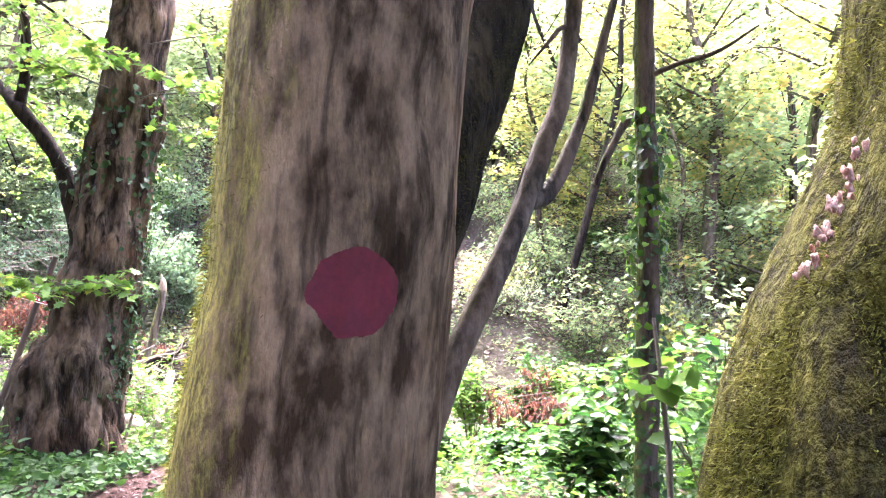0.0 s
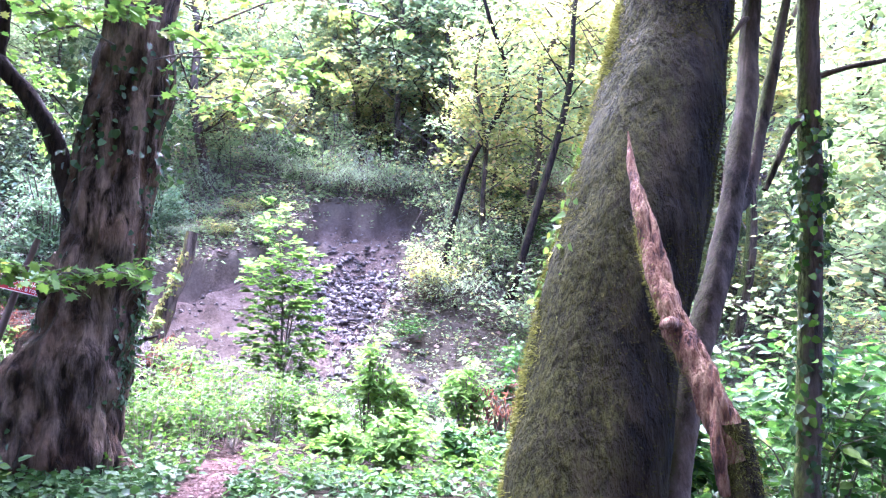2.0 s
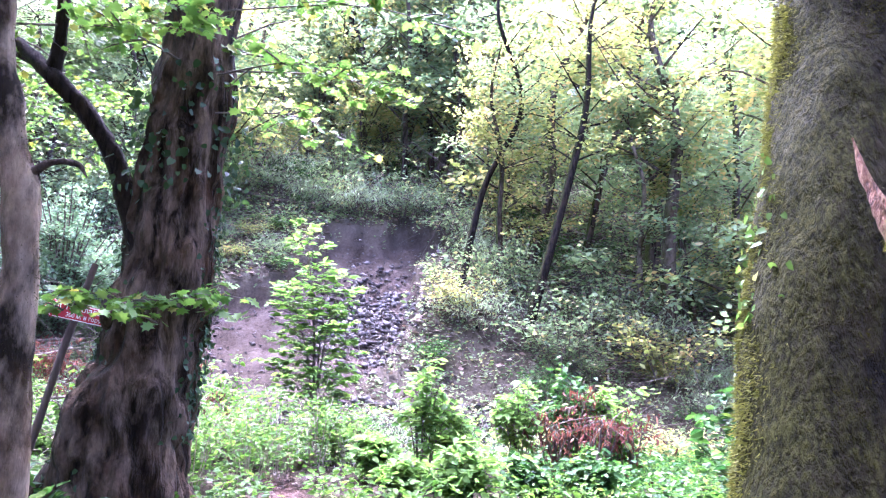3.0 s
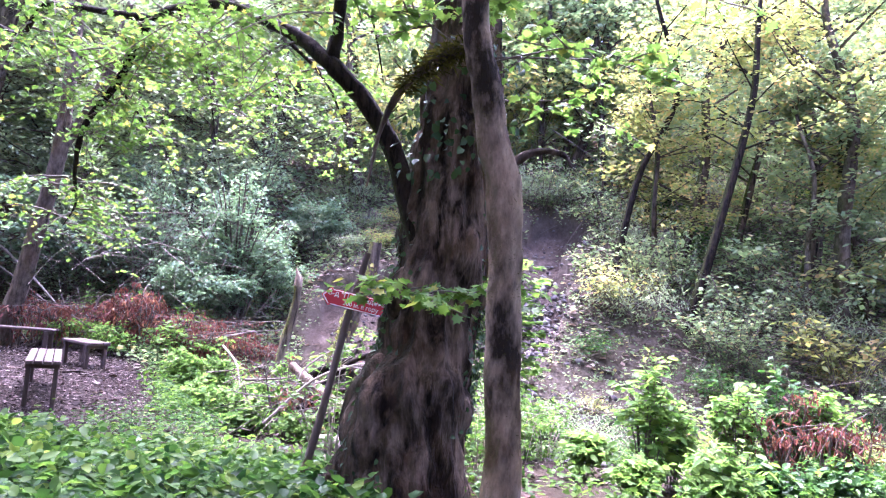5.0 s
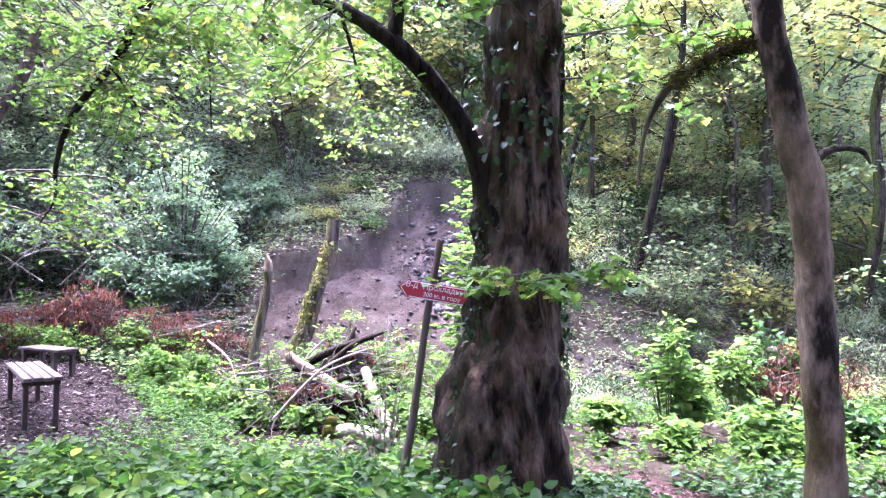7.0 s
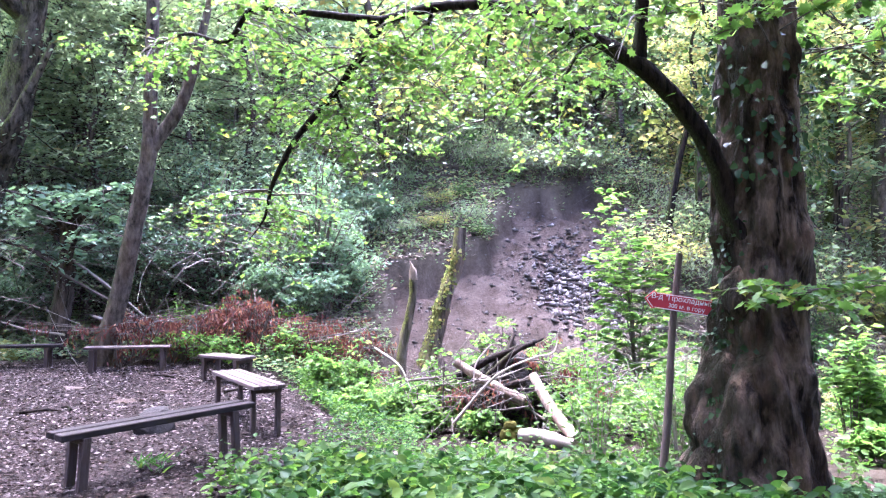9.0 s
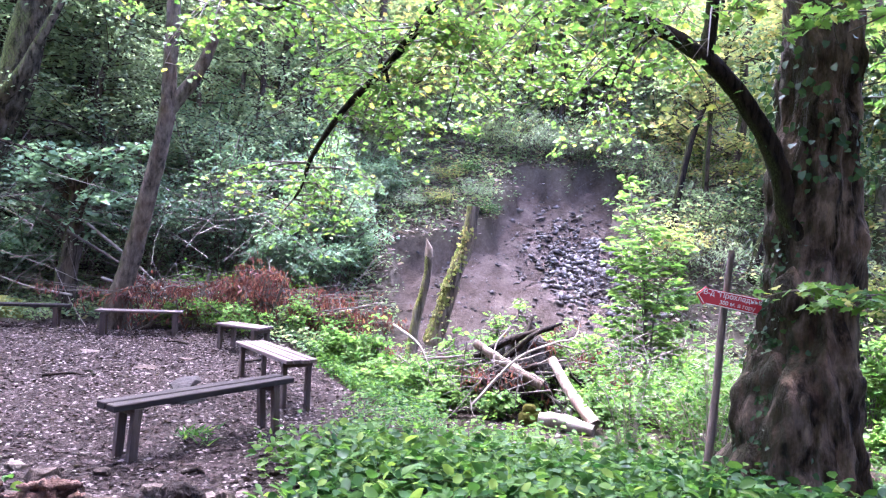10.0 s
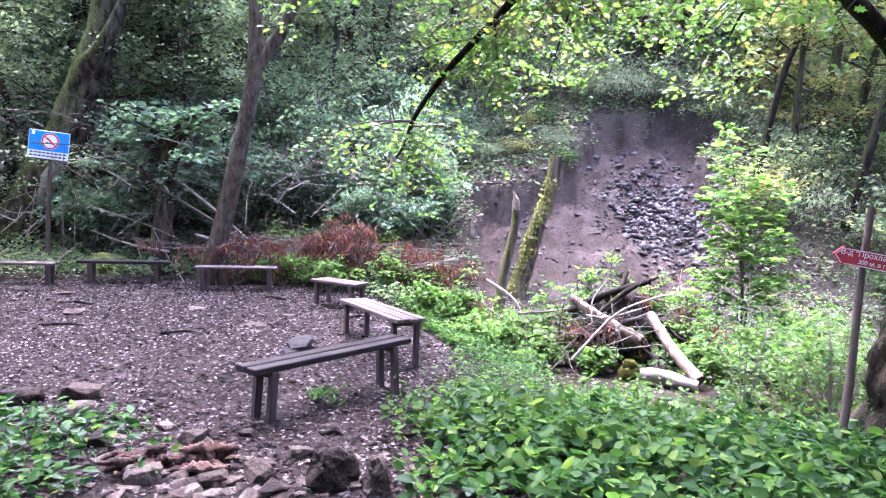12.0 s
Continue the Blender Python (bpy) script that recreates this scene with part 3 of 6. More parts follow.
def shrub(name, loc, height, radius, stems, per, size, seed, lmat, shape, label, group="", smat=M_TWIG, arch=0.4, category="shrub", droop=0.2, scatter=0.07):
    """Stems that arch out of one base, leafy along their upper part."""
    rng = np.random.default_rng(seed)
    sh = thing(name, loc, label, category, group)
    tw, tubes = [], []
    for s in range(stems):
        a, q = rng.uniform(0, 2 * np.pi), math.sqrt(rng.uniform(0.02, 1))
        h = height * rng.uniform(0.65, 1.1) * (1 - 0.35 * q)
        d = np.array([math.cos(a), math.sin(a), 0]) * radius * q
        st = [np.array([0, 0, -0.1]) + d * 0.12, d * 0.5 + [0, 0, h * 0.6], d + [0, 0, h * (1 - arch * q * 0.4)]]
        tubes.append(tube(st, (0.005 * height, 0.004 * height, 0.002 * height), 6, 4))
        sub = twigs_from(spline(st, 20), rng, 4, radius * 0.35, 0.35, 0.1, 0.2)
        tubes += [tube(t, (0.0025 * height, 0.002 * height, 0.001 * height), 3, 3, cap=False) for t in sub]
        tw += [st] + sub
    bundle(limb("stem", tubes, smat, sh))
    crown(sh, tw, rng, per, scatter * radius + 0.02, size, shape, lmat, droop, "foliage")
    return sh


def big_tree():
    rng = np.random.default_rng(11)
    bx, by = -4.02, 6.85
    t = thing("old_tree", (bx, by, gz(bx, by)), "huge old tree with furrowed dark bark and hanging ivy", "tree")
    pts = [(-4.1, 6.72, 0.2), (-4.08, 6.75, 0.9), (-3.98, 6.85, 1.5), (-3.92, 6.9, 2.1), (-3.88, 6.95, 3.0), (-3.84, 7.0, 4.0), (-3.8, 7.05, 5.6), (-3.75, 7.1, 8.0), (-3.7, 7.2, 11.0)]
    rad = (0.54, 0.455, 0.40, 0.36, 0.34, 0.31, 0.27, 0.2, 0.06)
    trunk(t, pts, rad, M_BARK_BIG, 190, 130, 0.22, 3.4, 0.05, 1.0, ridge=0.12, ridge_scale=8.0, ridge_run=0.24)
    # root flares
    for k, (dx, dy, w) in enumerate(((-0.85, -0.25, 0.2), (-0.35, -0.75, 0.17), (0.5, -0.5, 0.16), (0.75, 0.1, 0.15), (-0.6, 0.5, 0.16))):
        o = np.array([-4.08, 6.78, 0.85])
        e = np.array([-4.08 + dx, 6.78 + dy, gz(-4.08 + dx, 6.78 + dy) - 0.05])
        limb("root", [tube(local(t, [o + [dx * 0.25, dy * 0.25, 0.1], o + [dx * 0.6, dy * 0.6, -0.32], e]), (w, w * 0.85, w * 0.35), 20, 14, 0.2, 4.0, seed=k)], M_BARK_BIG, t)
    for k, (x, y, z, s) in enumerate(((-4.28, 6.66, 1.35, 0.15), (-4.18, 6.7, 2.05, 0.15), (-3.74, 6.7, 1.2, 0.17), (-3.98, 6.6, 0.95, 0.15))):
        bm = bmesh.new()
        bmesh.ops.create_icosphere(bm, subdivisions=3, radius=s)
        for v in bm.verts:
            v.co *= 1 + 0.4 * noise.noise(v.co * 7 + Vector((k, 0, 0)))
            v.co.z *= 1.5
            v.co += Vector((x, y, z)) - t.location
        part("burl", bm, M_BARK_BIG, t, smooth=True)
    # the limb that leaves the fork and arches over the clearing
    main = [(-4.08, 6.8, 2.45), (-4.24, 6.8, 2.9), (-4.36, 6.8, 3.22), (-4.58, 6.8, 3.55), (-4.93, 6.8, 3.9), (-5.3, 6.98, 4.2), (-5.58, 7.1, 4.35), (-6.0, 7.3, 4.57), (-6.55, 7.6, 4.66), (-7.06, 7.9, 4.63)]
    limb("limb", [tube(local(t, main), (0.11, 0.088, 0.08, 0.074, 0.07, 0.058, 0.054, 0.05, 0.046, 0.04), 70, 14, 0.22, 8)], M_BARK_LIMB, t, "mossy arching limb")
    upl = [(-4.96, 6.83, 3.9), (-4.92, 6.82, 4.25), (-4.95, 6.8, 4.8), (-5.2, 6.9, 5.6), (-5.6, 7.1, 6.6)]
    droop = [(-7.06, 7.9, 4.63), (-7.25, 8.05, 4.35), (-7.5, 8.28, 4.06), (-7.92, 8.5, 3.62), (-8.25, 9.0, 3.2), (-8.39, 9.35, 2.87), (-8.6, 9.5, 2.6)]
    side = [(-7.06, 7.9, 4.63), (-7.5, 8.0, 4.7), (-7.96, 8.1, 4.78), (-8.35, 8.2, 4.81), (-8.6, 8.3, 4.52), (-9.05, 8.5, 4.66), (-9.5, 8.6, 4.5)]
    fork = [(-7.52, 8.32, 4.03), (-7.45, 8.7, 3.85), (-7.38, 9.0, 3.6)]
    veils = [[(-6.05, 7.3, 4.56), (-6.0, 8.3, 4.45), (-5.9, 9.2, 3.95)], [(-5.35, 7.0, 4.14), (-5.25, 8.0, 4.15), (-5.1, 9.0, 3.8)], [(-6.6, 7.5, 4.6), (-6.7, 8.6, 4.35), (-6.8, 9.4, 3.7)], [(-5.2, 6.9, 5.3), (-4.9, 8.2, 5.0), (-4.8, 9.4, 4.4)]]
    for s in veils:
        limb("bough", [tube(local(t, s), (0.02, 0.014, 0.005), 24, 8, 0.2, 14)], M_BARK_LIMB, t)
    subs = [(upl, (0.07, 0.055, 0.045, 0.03, 0.015)), (droop, (0.05, 0.046, 0.04, 0.033, 0.024, 0.016, 0.005)), (side, (0.042, 0.036, 0.034, 0.03, 0.028, 0.018, 0.006)), (fork, (0.017, 0.012, 0.005))]
    for s, r in subs:
        limb("bough", [tube(local(t, s), r, 36, 9, 0.2, 14)], M_BARK_LIMB, t)
    tw = []
    for s, n, reach, lo, down in ((droop, 44, 1.0, 0.1, -0.25), (side, 24, 0.95, 0.1, -0.35), (main, 24, 1.0, 0.55, -0.45), (fork, 12, 0.7, 0.1, -0.35), (upl, 14, 1.2, 0.3, -0.1)):
        tw += twigs_from(spline(local(t, s), 40), rng, n, reach, lo, down, 0.25)
    for s in veils:
        tw += twigs_from(spline(local(t, s), 40), rng, 13, 0.75, 0.15, -0.25, 0.25)
    tubes = [tube(w, (0.011, 0.007, 0.003), 7, 4, 0.2, 20) for w in tw]
    sub = []
    for w in tw:
        sub += twigs_from(spline(w, 12), rng, 4, 0.4, 0.3, -0.2, 0.25)
    tubes += [tube(w, (0.005, 0.003, 0.0015), 5, 3) for w in sub]
    bundle(limb("twig", tubes, M_TWIG, t))
    crown(t, tw + sub, rng, 9, 0.06, 0.066, LOBED, M_LEAF_MAPLE, 0.35, "foliage", "light green lobed leaves")
    # low leafy skirt round the upper trunk and shoots at sign height
    sk = [[(o[0], o[1], o[2]), (o[0] + dx * 0.6, o[1] + dy * 0.6, o[2] + 0.08), (o[0] + dx, o[1] + dy, o[2] - 0.1)] for o, dx, dy in
          (((-3.9, 6.7, 4.1), -0.6, -0.7), ((-3.8, 6.7, 4.2), 0.3, -0.9), ((-3.7, 6.8, 4.0), 1.2, -0.5), ((-3.6, 6.9, 4.1), 1.6, 0.2), ((-3.7, 6.9, 4.3), 1.2, 0.8), ((-3.9, 6.8, 4.4), -0.9, 0.1),
           ((-3.6, 6.8, 4.6), 1.9, -0.3), ((-3.6, 6.8, 3.7), 1.1, 0.3), ((-4.05, 6.6, 2.05), -0.35, -0.5), ((-3.8, 6.5, 2.05), 0.5, -0.3), ((-3.95, 6.5, 2.0), 0.05, -0.55))]
    sk = [list(local(t, s)) for s in sk]
    sk2 = list(sk)
    for w in sk:
        sk2 += twigs_from(spline(w, 12), rng, 7, 0.4, 0.25, -0.05, 0.2)
    bundle(limb("shoot", [tube(w, (0.009, 0.006, 0.002), 6, 4) for w in sk2], M_TWIG, t))
    crown(t, sk2, rng, 11, 0.05, 0.10, LOBED, M_LEAF_MAPLE, 0.3, "shoot_leaves")
    ivy_on(t, pts, rad, 520, rng, 0.14, 0.5, 0.05, centre=0.1, spread=0.35, off=0.07)
    ivy_on(t, pts, rad, 350, rng, 0.08, 0.5, 0.05, centre=3.4, spread=0.4, off=0.04)
    ivy_on(t, pts, rad, 420, rng, 0.5, 0.64, 0.07, off=0.25)
    # high crown, mostly above the view; left boughs added to shade the clearing
    top, tubes = [], []
    for k in range(72):
        a, f = rng.uniform(0, 2 * np.pi), rng.uniform(6.4, 10.8)
        s = rng.uniform(1.8, 3.4)
        if k % 2:
            a, s, f = rng.normal(3.14, 0.5), rng.uniform(3.0, 6.5), rng.uniform(7.0, 10.0)
        o = np.array([-3.75, 7.1, f])
        st = local(t, [o, o + [math.cos(a) * s * 0.5, math.sin(a) * s * 0.5, 0.6], o + [math.cos(a) * s, math.sin(a) * s, 0.9]])
        tubes.append(tube(st, (0.06, 0.04, 0.01), 8, 6))
        top += [list(st)] + twigs_from(spline(st, 20), rng, 7, 0.5 + 0.2 * s, 0.25)
    bundle(limb("limb", tubes, M_BARK_DARK, t))
    crown(t, top, rng, 22, 0.16, 0.14, RHOMB, M_LEAF_MAPLE)
    return t


big_tree()


def plain_tree(name, pts, rad, mat, label, seed, n=80, seg=36, lump=0.1, scale=3.0, flute=0.03, ridge=0.0, ridge_scale=14.0, crown_n=14, crown_mat=M_LEAF_HAZED, crown_z=None, reach=2.0):
    """A near trunk given by its line, with a crown above."""
    rng = np.random.default_rng(seed)
    t = thing(name, (pts[0][0], pts[0][1], gz(pts[0][0], pts[0][1])), label, "tree")
    trunk(t, pts, rad, mat, n, seg, lump, scale, flute, seed, ridge=ridge, ridge_scale=ridge_scale)
    top, tubes = [], []
    zt = pts[-1][2]
    for k in range(crown_n):
        f = rng.uniform(0.87 if crown_z is None else crown_z, 1.0)
        o = spline(pts, 50)[int(f * 49)]
        a, s = rng.uniform(0, 2 * np.pi), reach * rng.uniform(0.6, 1.2)
        st = local(t, [o, o + [math.cos(a) * s * 0.5, math.sin(a) * s * 0.5, 0.35 * s], o + [math.cos(a) * s, math.sin(a) * s, 0.5 * s]])
        r = rad[-2] * 0.5
        tubes.append(tube(st, (r, r * 0.6, r * 0.15), 8, 6))
        top += [list(st)] + twigs_from(spline(st, 20), rng, 6, 0.4 * reach, 0.25)
    if tubes:
        bundle(limb("limb", tubes, mat, t))
        crown(t, top, rng, 16, 0.07 * reach, 0.16, RHOMB, crown_mat)
    return t, rng


# tree with the red blaze
DOT_PTS = [(-0.192, 1.50, 0.3), (-0.172, 1.49, 1.0), (-0.152, 1.48, 1.6), (-0.122, 1.48, 2.05), (-0.107, 1.48, 2.6), (-0.072, 1.50, 3.6), (0.008, 1.55, 6.0), (0.108, 1.65, 9.5)]
DOT_RAD = (0.36, 0.30, 0.268, 0.252, 0.248, 0.235, 0.18, 0.06)
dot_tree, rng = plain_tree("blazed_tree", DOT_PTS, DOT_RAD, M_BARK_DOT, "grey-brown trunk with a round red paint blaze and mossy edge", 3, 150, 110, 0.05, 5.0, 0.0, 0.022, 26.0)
moss_tufts(dot_tree, DOT_PTS[:6], DOT_RAD[:6], 30000, rng, (-1, 0.1, 0), 0.3, 0.017)
moss_tufts(dot_tree, DOT_PTS[:6], DOT_RAD[:6], 4500, rng, (-0.8, -0.6, 0), 0.3, 0.010, M_MOSS_DARK)


def blaze(cx, cz, rx, rz):
    """Paint disc with ragged rim and runs, laid on the trunk's surface."""
    trunk_ob = next(o for o in dot_tree.children if o.name.startswith("trunk"))
    tree = BVHTree.FromPolygons([v.co[:] for v in trunk_ob.data.vertices], [p.vertices[:] for p in trunk_ob.data.polygons])
    verts, faces = [], []
    rings, seg = 30, 140
    for i in range(rings + 1):
        for j in range(seg):
            a = 2 * math.pi * j / seg
            rag = 1 + 0.09 * noise.noise(Vector((math.cos(a) * 1.6, math.sin(a) * 1.6, 3))) + 0.03 * noise.noise(Vector((math.cos(a) * 6, math.sin(a) * 6, 9))) + 0.035 * noise.noise(Vector((math.cos(a) * 19, math.sin(a) * 19, 2)))
            rag += 0.13 * math.exp(-((a - 4.4) / 0.2) ** 2) + 0.2 * math.exp(-((a - 3.25) / 0.3) ** 2)
            q = i / rings * rag
            x, z = cx + rx * q * math.cos(a), cz + rz * q * math.sin(a)
            o = Vector((x, 0.6, z)) - dot_tree.location
            hit = tree.ray_cast(o, Vector((0, 1, 0)))
            p = hit[0] if hit[0] else o + Vector((0, 0.7, 0))
            verts.append(p - Vector((0, 0.0022, 0)))
    for i in range(rings):
        for j in range(seg):
            faces.append((i * seg + j, i * seg + (j + 1) % seg, (i + 1) * seg + (j + 1) % seg, (i + 1) * seg + j))
    me = array_mesh("paint_blaze", [v[:] for v in verts], faces)
    return link_mesh("paint_blaze", me, M_PAINT_DOT, dot_tree, "round dark red paint mark")


blaze(-0.02, 2.037, 0.07, 0.077)

# dark mossy tree beyond it
T2_PTS = [(-0.72, 2.95, 0.3), (-0.62, 3.08, 1.0), (-0.46, 3.35, 1.9), (-0.30, 3.5, 2.45), (-0.15, 3.68, 3.0), (0.0, 3.9, 3.65), (0.4, 4.4, 6.0), (0.8, 5.0, 10)]
T2_RAD = (0.42, 0.31, 0.298, 0.305, 0.30, 0.28, 0.19, 0.05)
t2, rng = plain_tree("mossy_tree", T2_PTS, T2_RAD, M_BARK_MOSSY, "thick leaning trunk furred with dark green moss", 5, 150, 100, 0.06, 4.0, 0.01, 0.03, 30.0)
moss_tufts(t2, T2_PTS[:6], T2_RAD[:6], 30000, rng, (-0.3, -1, 0), 1.1, 0.018, M_MOSS_DARK)
moss_tufts(t2, T2_PTS[:6], T2_RAD[:6], 26000, rng, (-1, 0.15, 0), 0.32, 0.028)
ivy_on(t2, T2_PTS[:6], T2_RAD[:6], 60, rng, 0.45, 0.75, 0.05, M_LEAF_MAPLE, centre=3.0, spread=0.25, off=0.05)

# leaning mossy trunk close by the path
RT_PTS = [(0.78, 1.25, 0.3), (0.80, 1.22, 1.2), (0.83, 1.2, 1.75), (0.90, 1.2, 2.0), (1.0, 1.2, 2.2), (1.06, 1.22, 2.5), (1.15, 1.3, 3.5), (1.4, 1.6, 7.0)]
RT_RAD = (0.34, 0.28, 0.255, 0.25, 0.26, 0.26, 0.22, 0.08)
rt, rng = plain_tree("near_mossy_tree", RT_PTS, RT_RAD, M_BARK_COAT, "thick trunk under bright moss with small bracket fungi", 7, 90, 48, 0.12, 5.0, 0.02, crown_n=8)
moss_tufts(rt, RT_PTS[:7], RT_RAD[:7], 70000, rng, (-1, -0.4, 0), 0.7, 0.013)
moss_tufts(rt, RT_PTS[:7], RT_RAD[:7], 40000, rng, (-0.4, -1, 0), 0.8, 0.013, M_MOSS_DARK)
frng = np.random.default_rng(12)
for k in range(44):
    f = (k / 43 + 0.12 * math.sin(k * 1.9)) * 0.95
    x, y, z = 0.668 + 0.085 * f + frng.normal(0, 0.007), 1.085 + frng.normal(0, 0.014), 2.09 + 0.2 * f + frng.normal(0, 0.008)
    bm = bmesh.new()
    bmesh.ops.create_icosphere(bm, subdivisions=2, radius=frng.uniform(0.003, 0.009))
    for v in bm.verts:
        v.co *= 1 + 1.1 * noise.noise(v.co * 150 + Vector((k, 2, 0)))
        v.co.x, v.co.y, v.co.z = v.co.x * 0.6, v.co.y * 0.8, v.co.z * (0.6 + 0.17 * (k % 7))
        v.co += Vector((x, y, z)) - rt.location
    part("bracket_fungus", bm, M_FUNGUS, rt, "pale pink bracket fungus", True)

# slender pole-like tree by the path
POLE_PTS = [(-3.5, 3.75, 0.3), (-3.51, 3.75, 1.3), (-3.54, 3.75, 1.88), (-3.56, 3.75, 2.2), (-3.585, 3.75, 2.45), (-3.63, 3.75, 2.6), (-3.68, 3.75, 2.85), (-3.74, 3.75, 3.15), (-3.8, 3.8, 4.5), (-3.7, 3.9, 7.5)]
POLE_RAD = (0.085, 0.068, 0.066, 0.064, 0.066, 0.062, 0.056, 0.055, 0.045, 0.02)
pole, rng = plain_tree("slender_tree", POLE_PTS, POLE_RAD, M_BARK_POLE, "slender crooked trunk with pale patches and moss", 9, 140, 36, 0.16, 9.0, 0.03, 0.1, 30.0, crown_n=10, reach=1.4)
moss_tufts(pole, POLE_PTS[:8], POLE_RAD[:8], 5000, rng, (-1, -0.4, 0), 1.0, 0.009, M_MOSS_DARK)
limb("branch", [tube(local(pole, [(-3.57, 3.75, 2.53), (-3.47, 3.74, 2.585), (-3.37, 3.73, 2.58), (-3.33, 3.73, 2.53)]), (0.02, 0.014, 0.011, 0.004), 14, 8, 0.2, 20)], M_BARK_DARK, pole)
moss_tufts(pole, POLE_PTS[:8], POLE_RAD[:8], 2200, rng, (1, 0, 0), 0.6, 0.012, M_MOSS_DARK)
MB = [(-3.72, 3.77, 3.0), (-3.86, 3.85, 2.97), (-4.02, 3.95, 2.86), (-4.1, 4.0, 2.7), (-4.14, 4.0, 2.45)]
limb("branch", [tube(local(pole, MB), (0.02, 0.022, 0.018, 0.012, 0.005), 20, 8, 0.3, 18)], M_BARK_DARK, pole, "moss-hung side branch")
moss_tufts(pole, MB[:3], (0.03, 0.035, 0.02), 1500, rng, (0, 0, 0), 3, 0.05, M_MOSS_DARK)

# bent forked tree and ivy-clad stem beyond the mossy tree
BENT = [(-0.3, 3.1, 0.3), (-0.2, 3.25, 1.0), (-0.05, 3.48, 1.66), (0.22, 3.75, 2.35), (0.4, 3.97, 2.95), (0.5, 4.1, 3.3), (0.56, 4.2, 3.9), (0.75, 4.3, 6.5)]
bent, rng = plain_tree("bent_tree", BENT, (0.085, 0.075, 0.07, 0.062, 0.06, 0.056, 0.05, 0.02), M_BARK_FORK, "thin bent forked trunk with grey mossy bark", 13, 70, 18, 0.14, 8.0, crown_n=8, reach=1.5)
limb("branch", [tube(local(bent, [(0.3, 3.85, 2.6), (0.45, 4.0, 2.72), (0.6, 4.15, 3.1), (0.68, 4.2, 3.4), (0.95, 4.35, 4.6)]), (0.05, 0.048, 0.04, 0.035, 0.015), 30, 12, 0.18, 9)], M_BARK_DARK, bent)
limb("branch", [tube(local(bent, [(0.6, 4.2, 3.65), (0.5, 4.15, 3.72), (0.42, 4.1, 3.62), (0.3, 4.05, 3.45)]), (0.022, 0.018, 0.012, 0.004), 14, 8, 0.2, 16)], M_BARK_DARK, bent)
IVY = [(1.1, 4.4, 0.3), (1.08, 4.4, 1.1), (1.06, 4.4, 2.6), (1.0, 4.4, 4.0), (0.95, 4.5, 7.5)]
ivt, rng = plain_tree("ivy_clad_tree", IVY, (0.075, 0.07, 0.066, 0.06, 0.025), M_BARK_DARK, "straight thin trunk wrapped in ivy", 15, 60, 18, 0.2, 9.0, crown_n=8, reach=1.4)
ivy_on(ivt, IVY, (0.075, 0.07, 0.066, 0.06, 0.025), 700, rng, 0.05, 0.65, 0.05, off=0.05)
ivy_on(ivt, IVY, (0.075, 0.07, 0.066, 0.06, 0.025), 170, rng, 0.3, 0.65, 0.05, M_LEAF_BRIGHT, off=0.1)
limb("branch", [tube(local(ivt, [(1.02, 4.4, 3.5), (1.2, 4.3, 3.56), (1.4, 4.2, 3.6), (1.6, 4.1, 3.72)]), (0.022, 0.017, 0.013, 0.005), 14, 8, 0.25, 18)], M_BARK_DARK, ivt)
limb("branch", [tube(local(ivt, [(1.04, 4.4, 3.3), (0.9, 4.35, 3.2), (0.8, 4.3, 3.0), (0.72, 4.3, 2.8)]), (0.03, 0.028, 0.024, 0.02), 14, 8, 0.2, 18)], M_BARK_DARK, ivt)


def spike():
    """Broken leaning stub with a splintered point and red rot."""
    t = thing("broken_stub", (-0.15, 2.68, gz(-0.15, 2.68)), "splintered broken stub of a trunk with red rotten wood", "dead tree")
    low = [(-0.12, 2.68, 0.3), (-0.15, 2.68, 1.0), (-0.19, 2.67, 1.45), (-0.25, 2.68, 1.72)]
    line = [(-0.23, 2.67, 1.6), (-0.3, 2.71, 1.8), (-0.385, 2.83, 2.03), (-0.42, 2.93, 2.22), (-0.44, 3.02, 2.42), (-0.45, 3.12, 2.6), (-0.452, 3.19, 2.77)]
    limb("stump", [tube(local(t, low), (0.10, 0.075, 0.068, 0.056), 40, 18, 0.3, 8)], M_BARK_COAT, t, "moss-covered lower stump")
    moss_tufts(t, low[1:], (0.078, 0.07, 0.056), 5000, np.random.default_rng(8), (-0.5, -1, 0), 1.2, 0.014)
    limb("splinter", [tube(local(t, line), (0.05, 0.05, 0.046, 0.038, 0.03, 0.018, 0.003), 90, 20, 0.4, 20)], M_REDWOOD, t, "bare splintered point")
    moss_tufts(t, line[1:5], (0.05, 0.046, 0.038, 0.03), 1500, np.random.default_rng(9), (-1, 0.1, 0), 0.4, 0.014)
    p = spline(line, 60)
    for q in range(6):
        o, m, e = p[4 + 6 * q], p[11 + 6 * q], p[19 + 6 * q]
        off = np.array([0.02 * math.sin(q * 2.3) + 0.012, -0.036, 0])
        limb("shard", [tube(local(t, [o + off, m + off * 1.15, e + off * 0.8]), (0.009, 0.017, 0.002), 20, 7, 0.7, 26, seed=q)], M_REDWOOD, t)
    limb("shard", [tube(local(t, [(-0.27, 2.64, 1.5), (-0.3, 2.64, 1.63), (-0.31, 2.65, 1.8)]), (0.02, 0.026, 0.005), 16, 8, 0.5, 16)], M_REDWOOD, t)
    limb("knot", [tube(local(t, [(-0.37, 2.8, 2.0), (-0.43, 2.76, 2.02), (-0.455, 2.75, 2.0)]), (0.028, 0.024, 0.01), 10, 8, 0.4, 20)], M_REDWOOD, t)


spike()

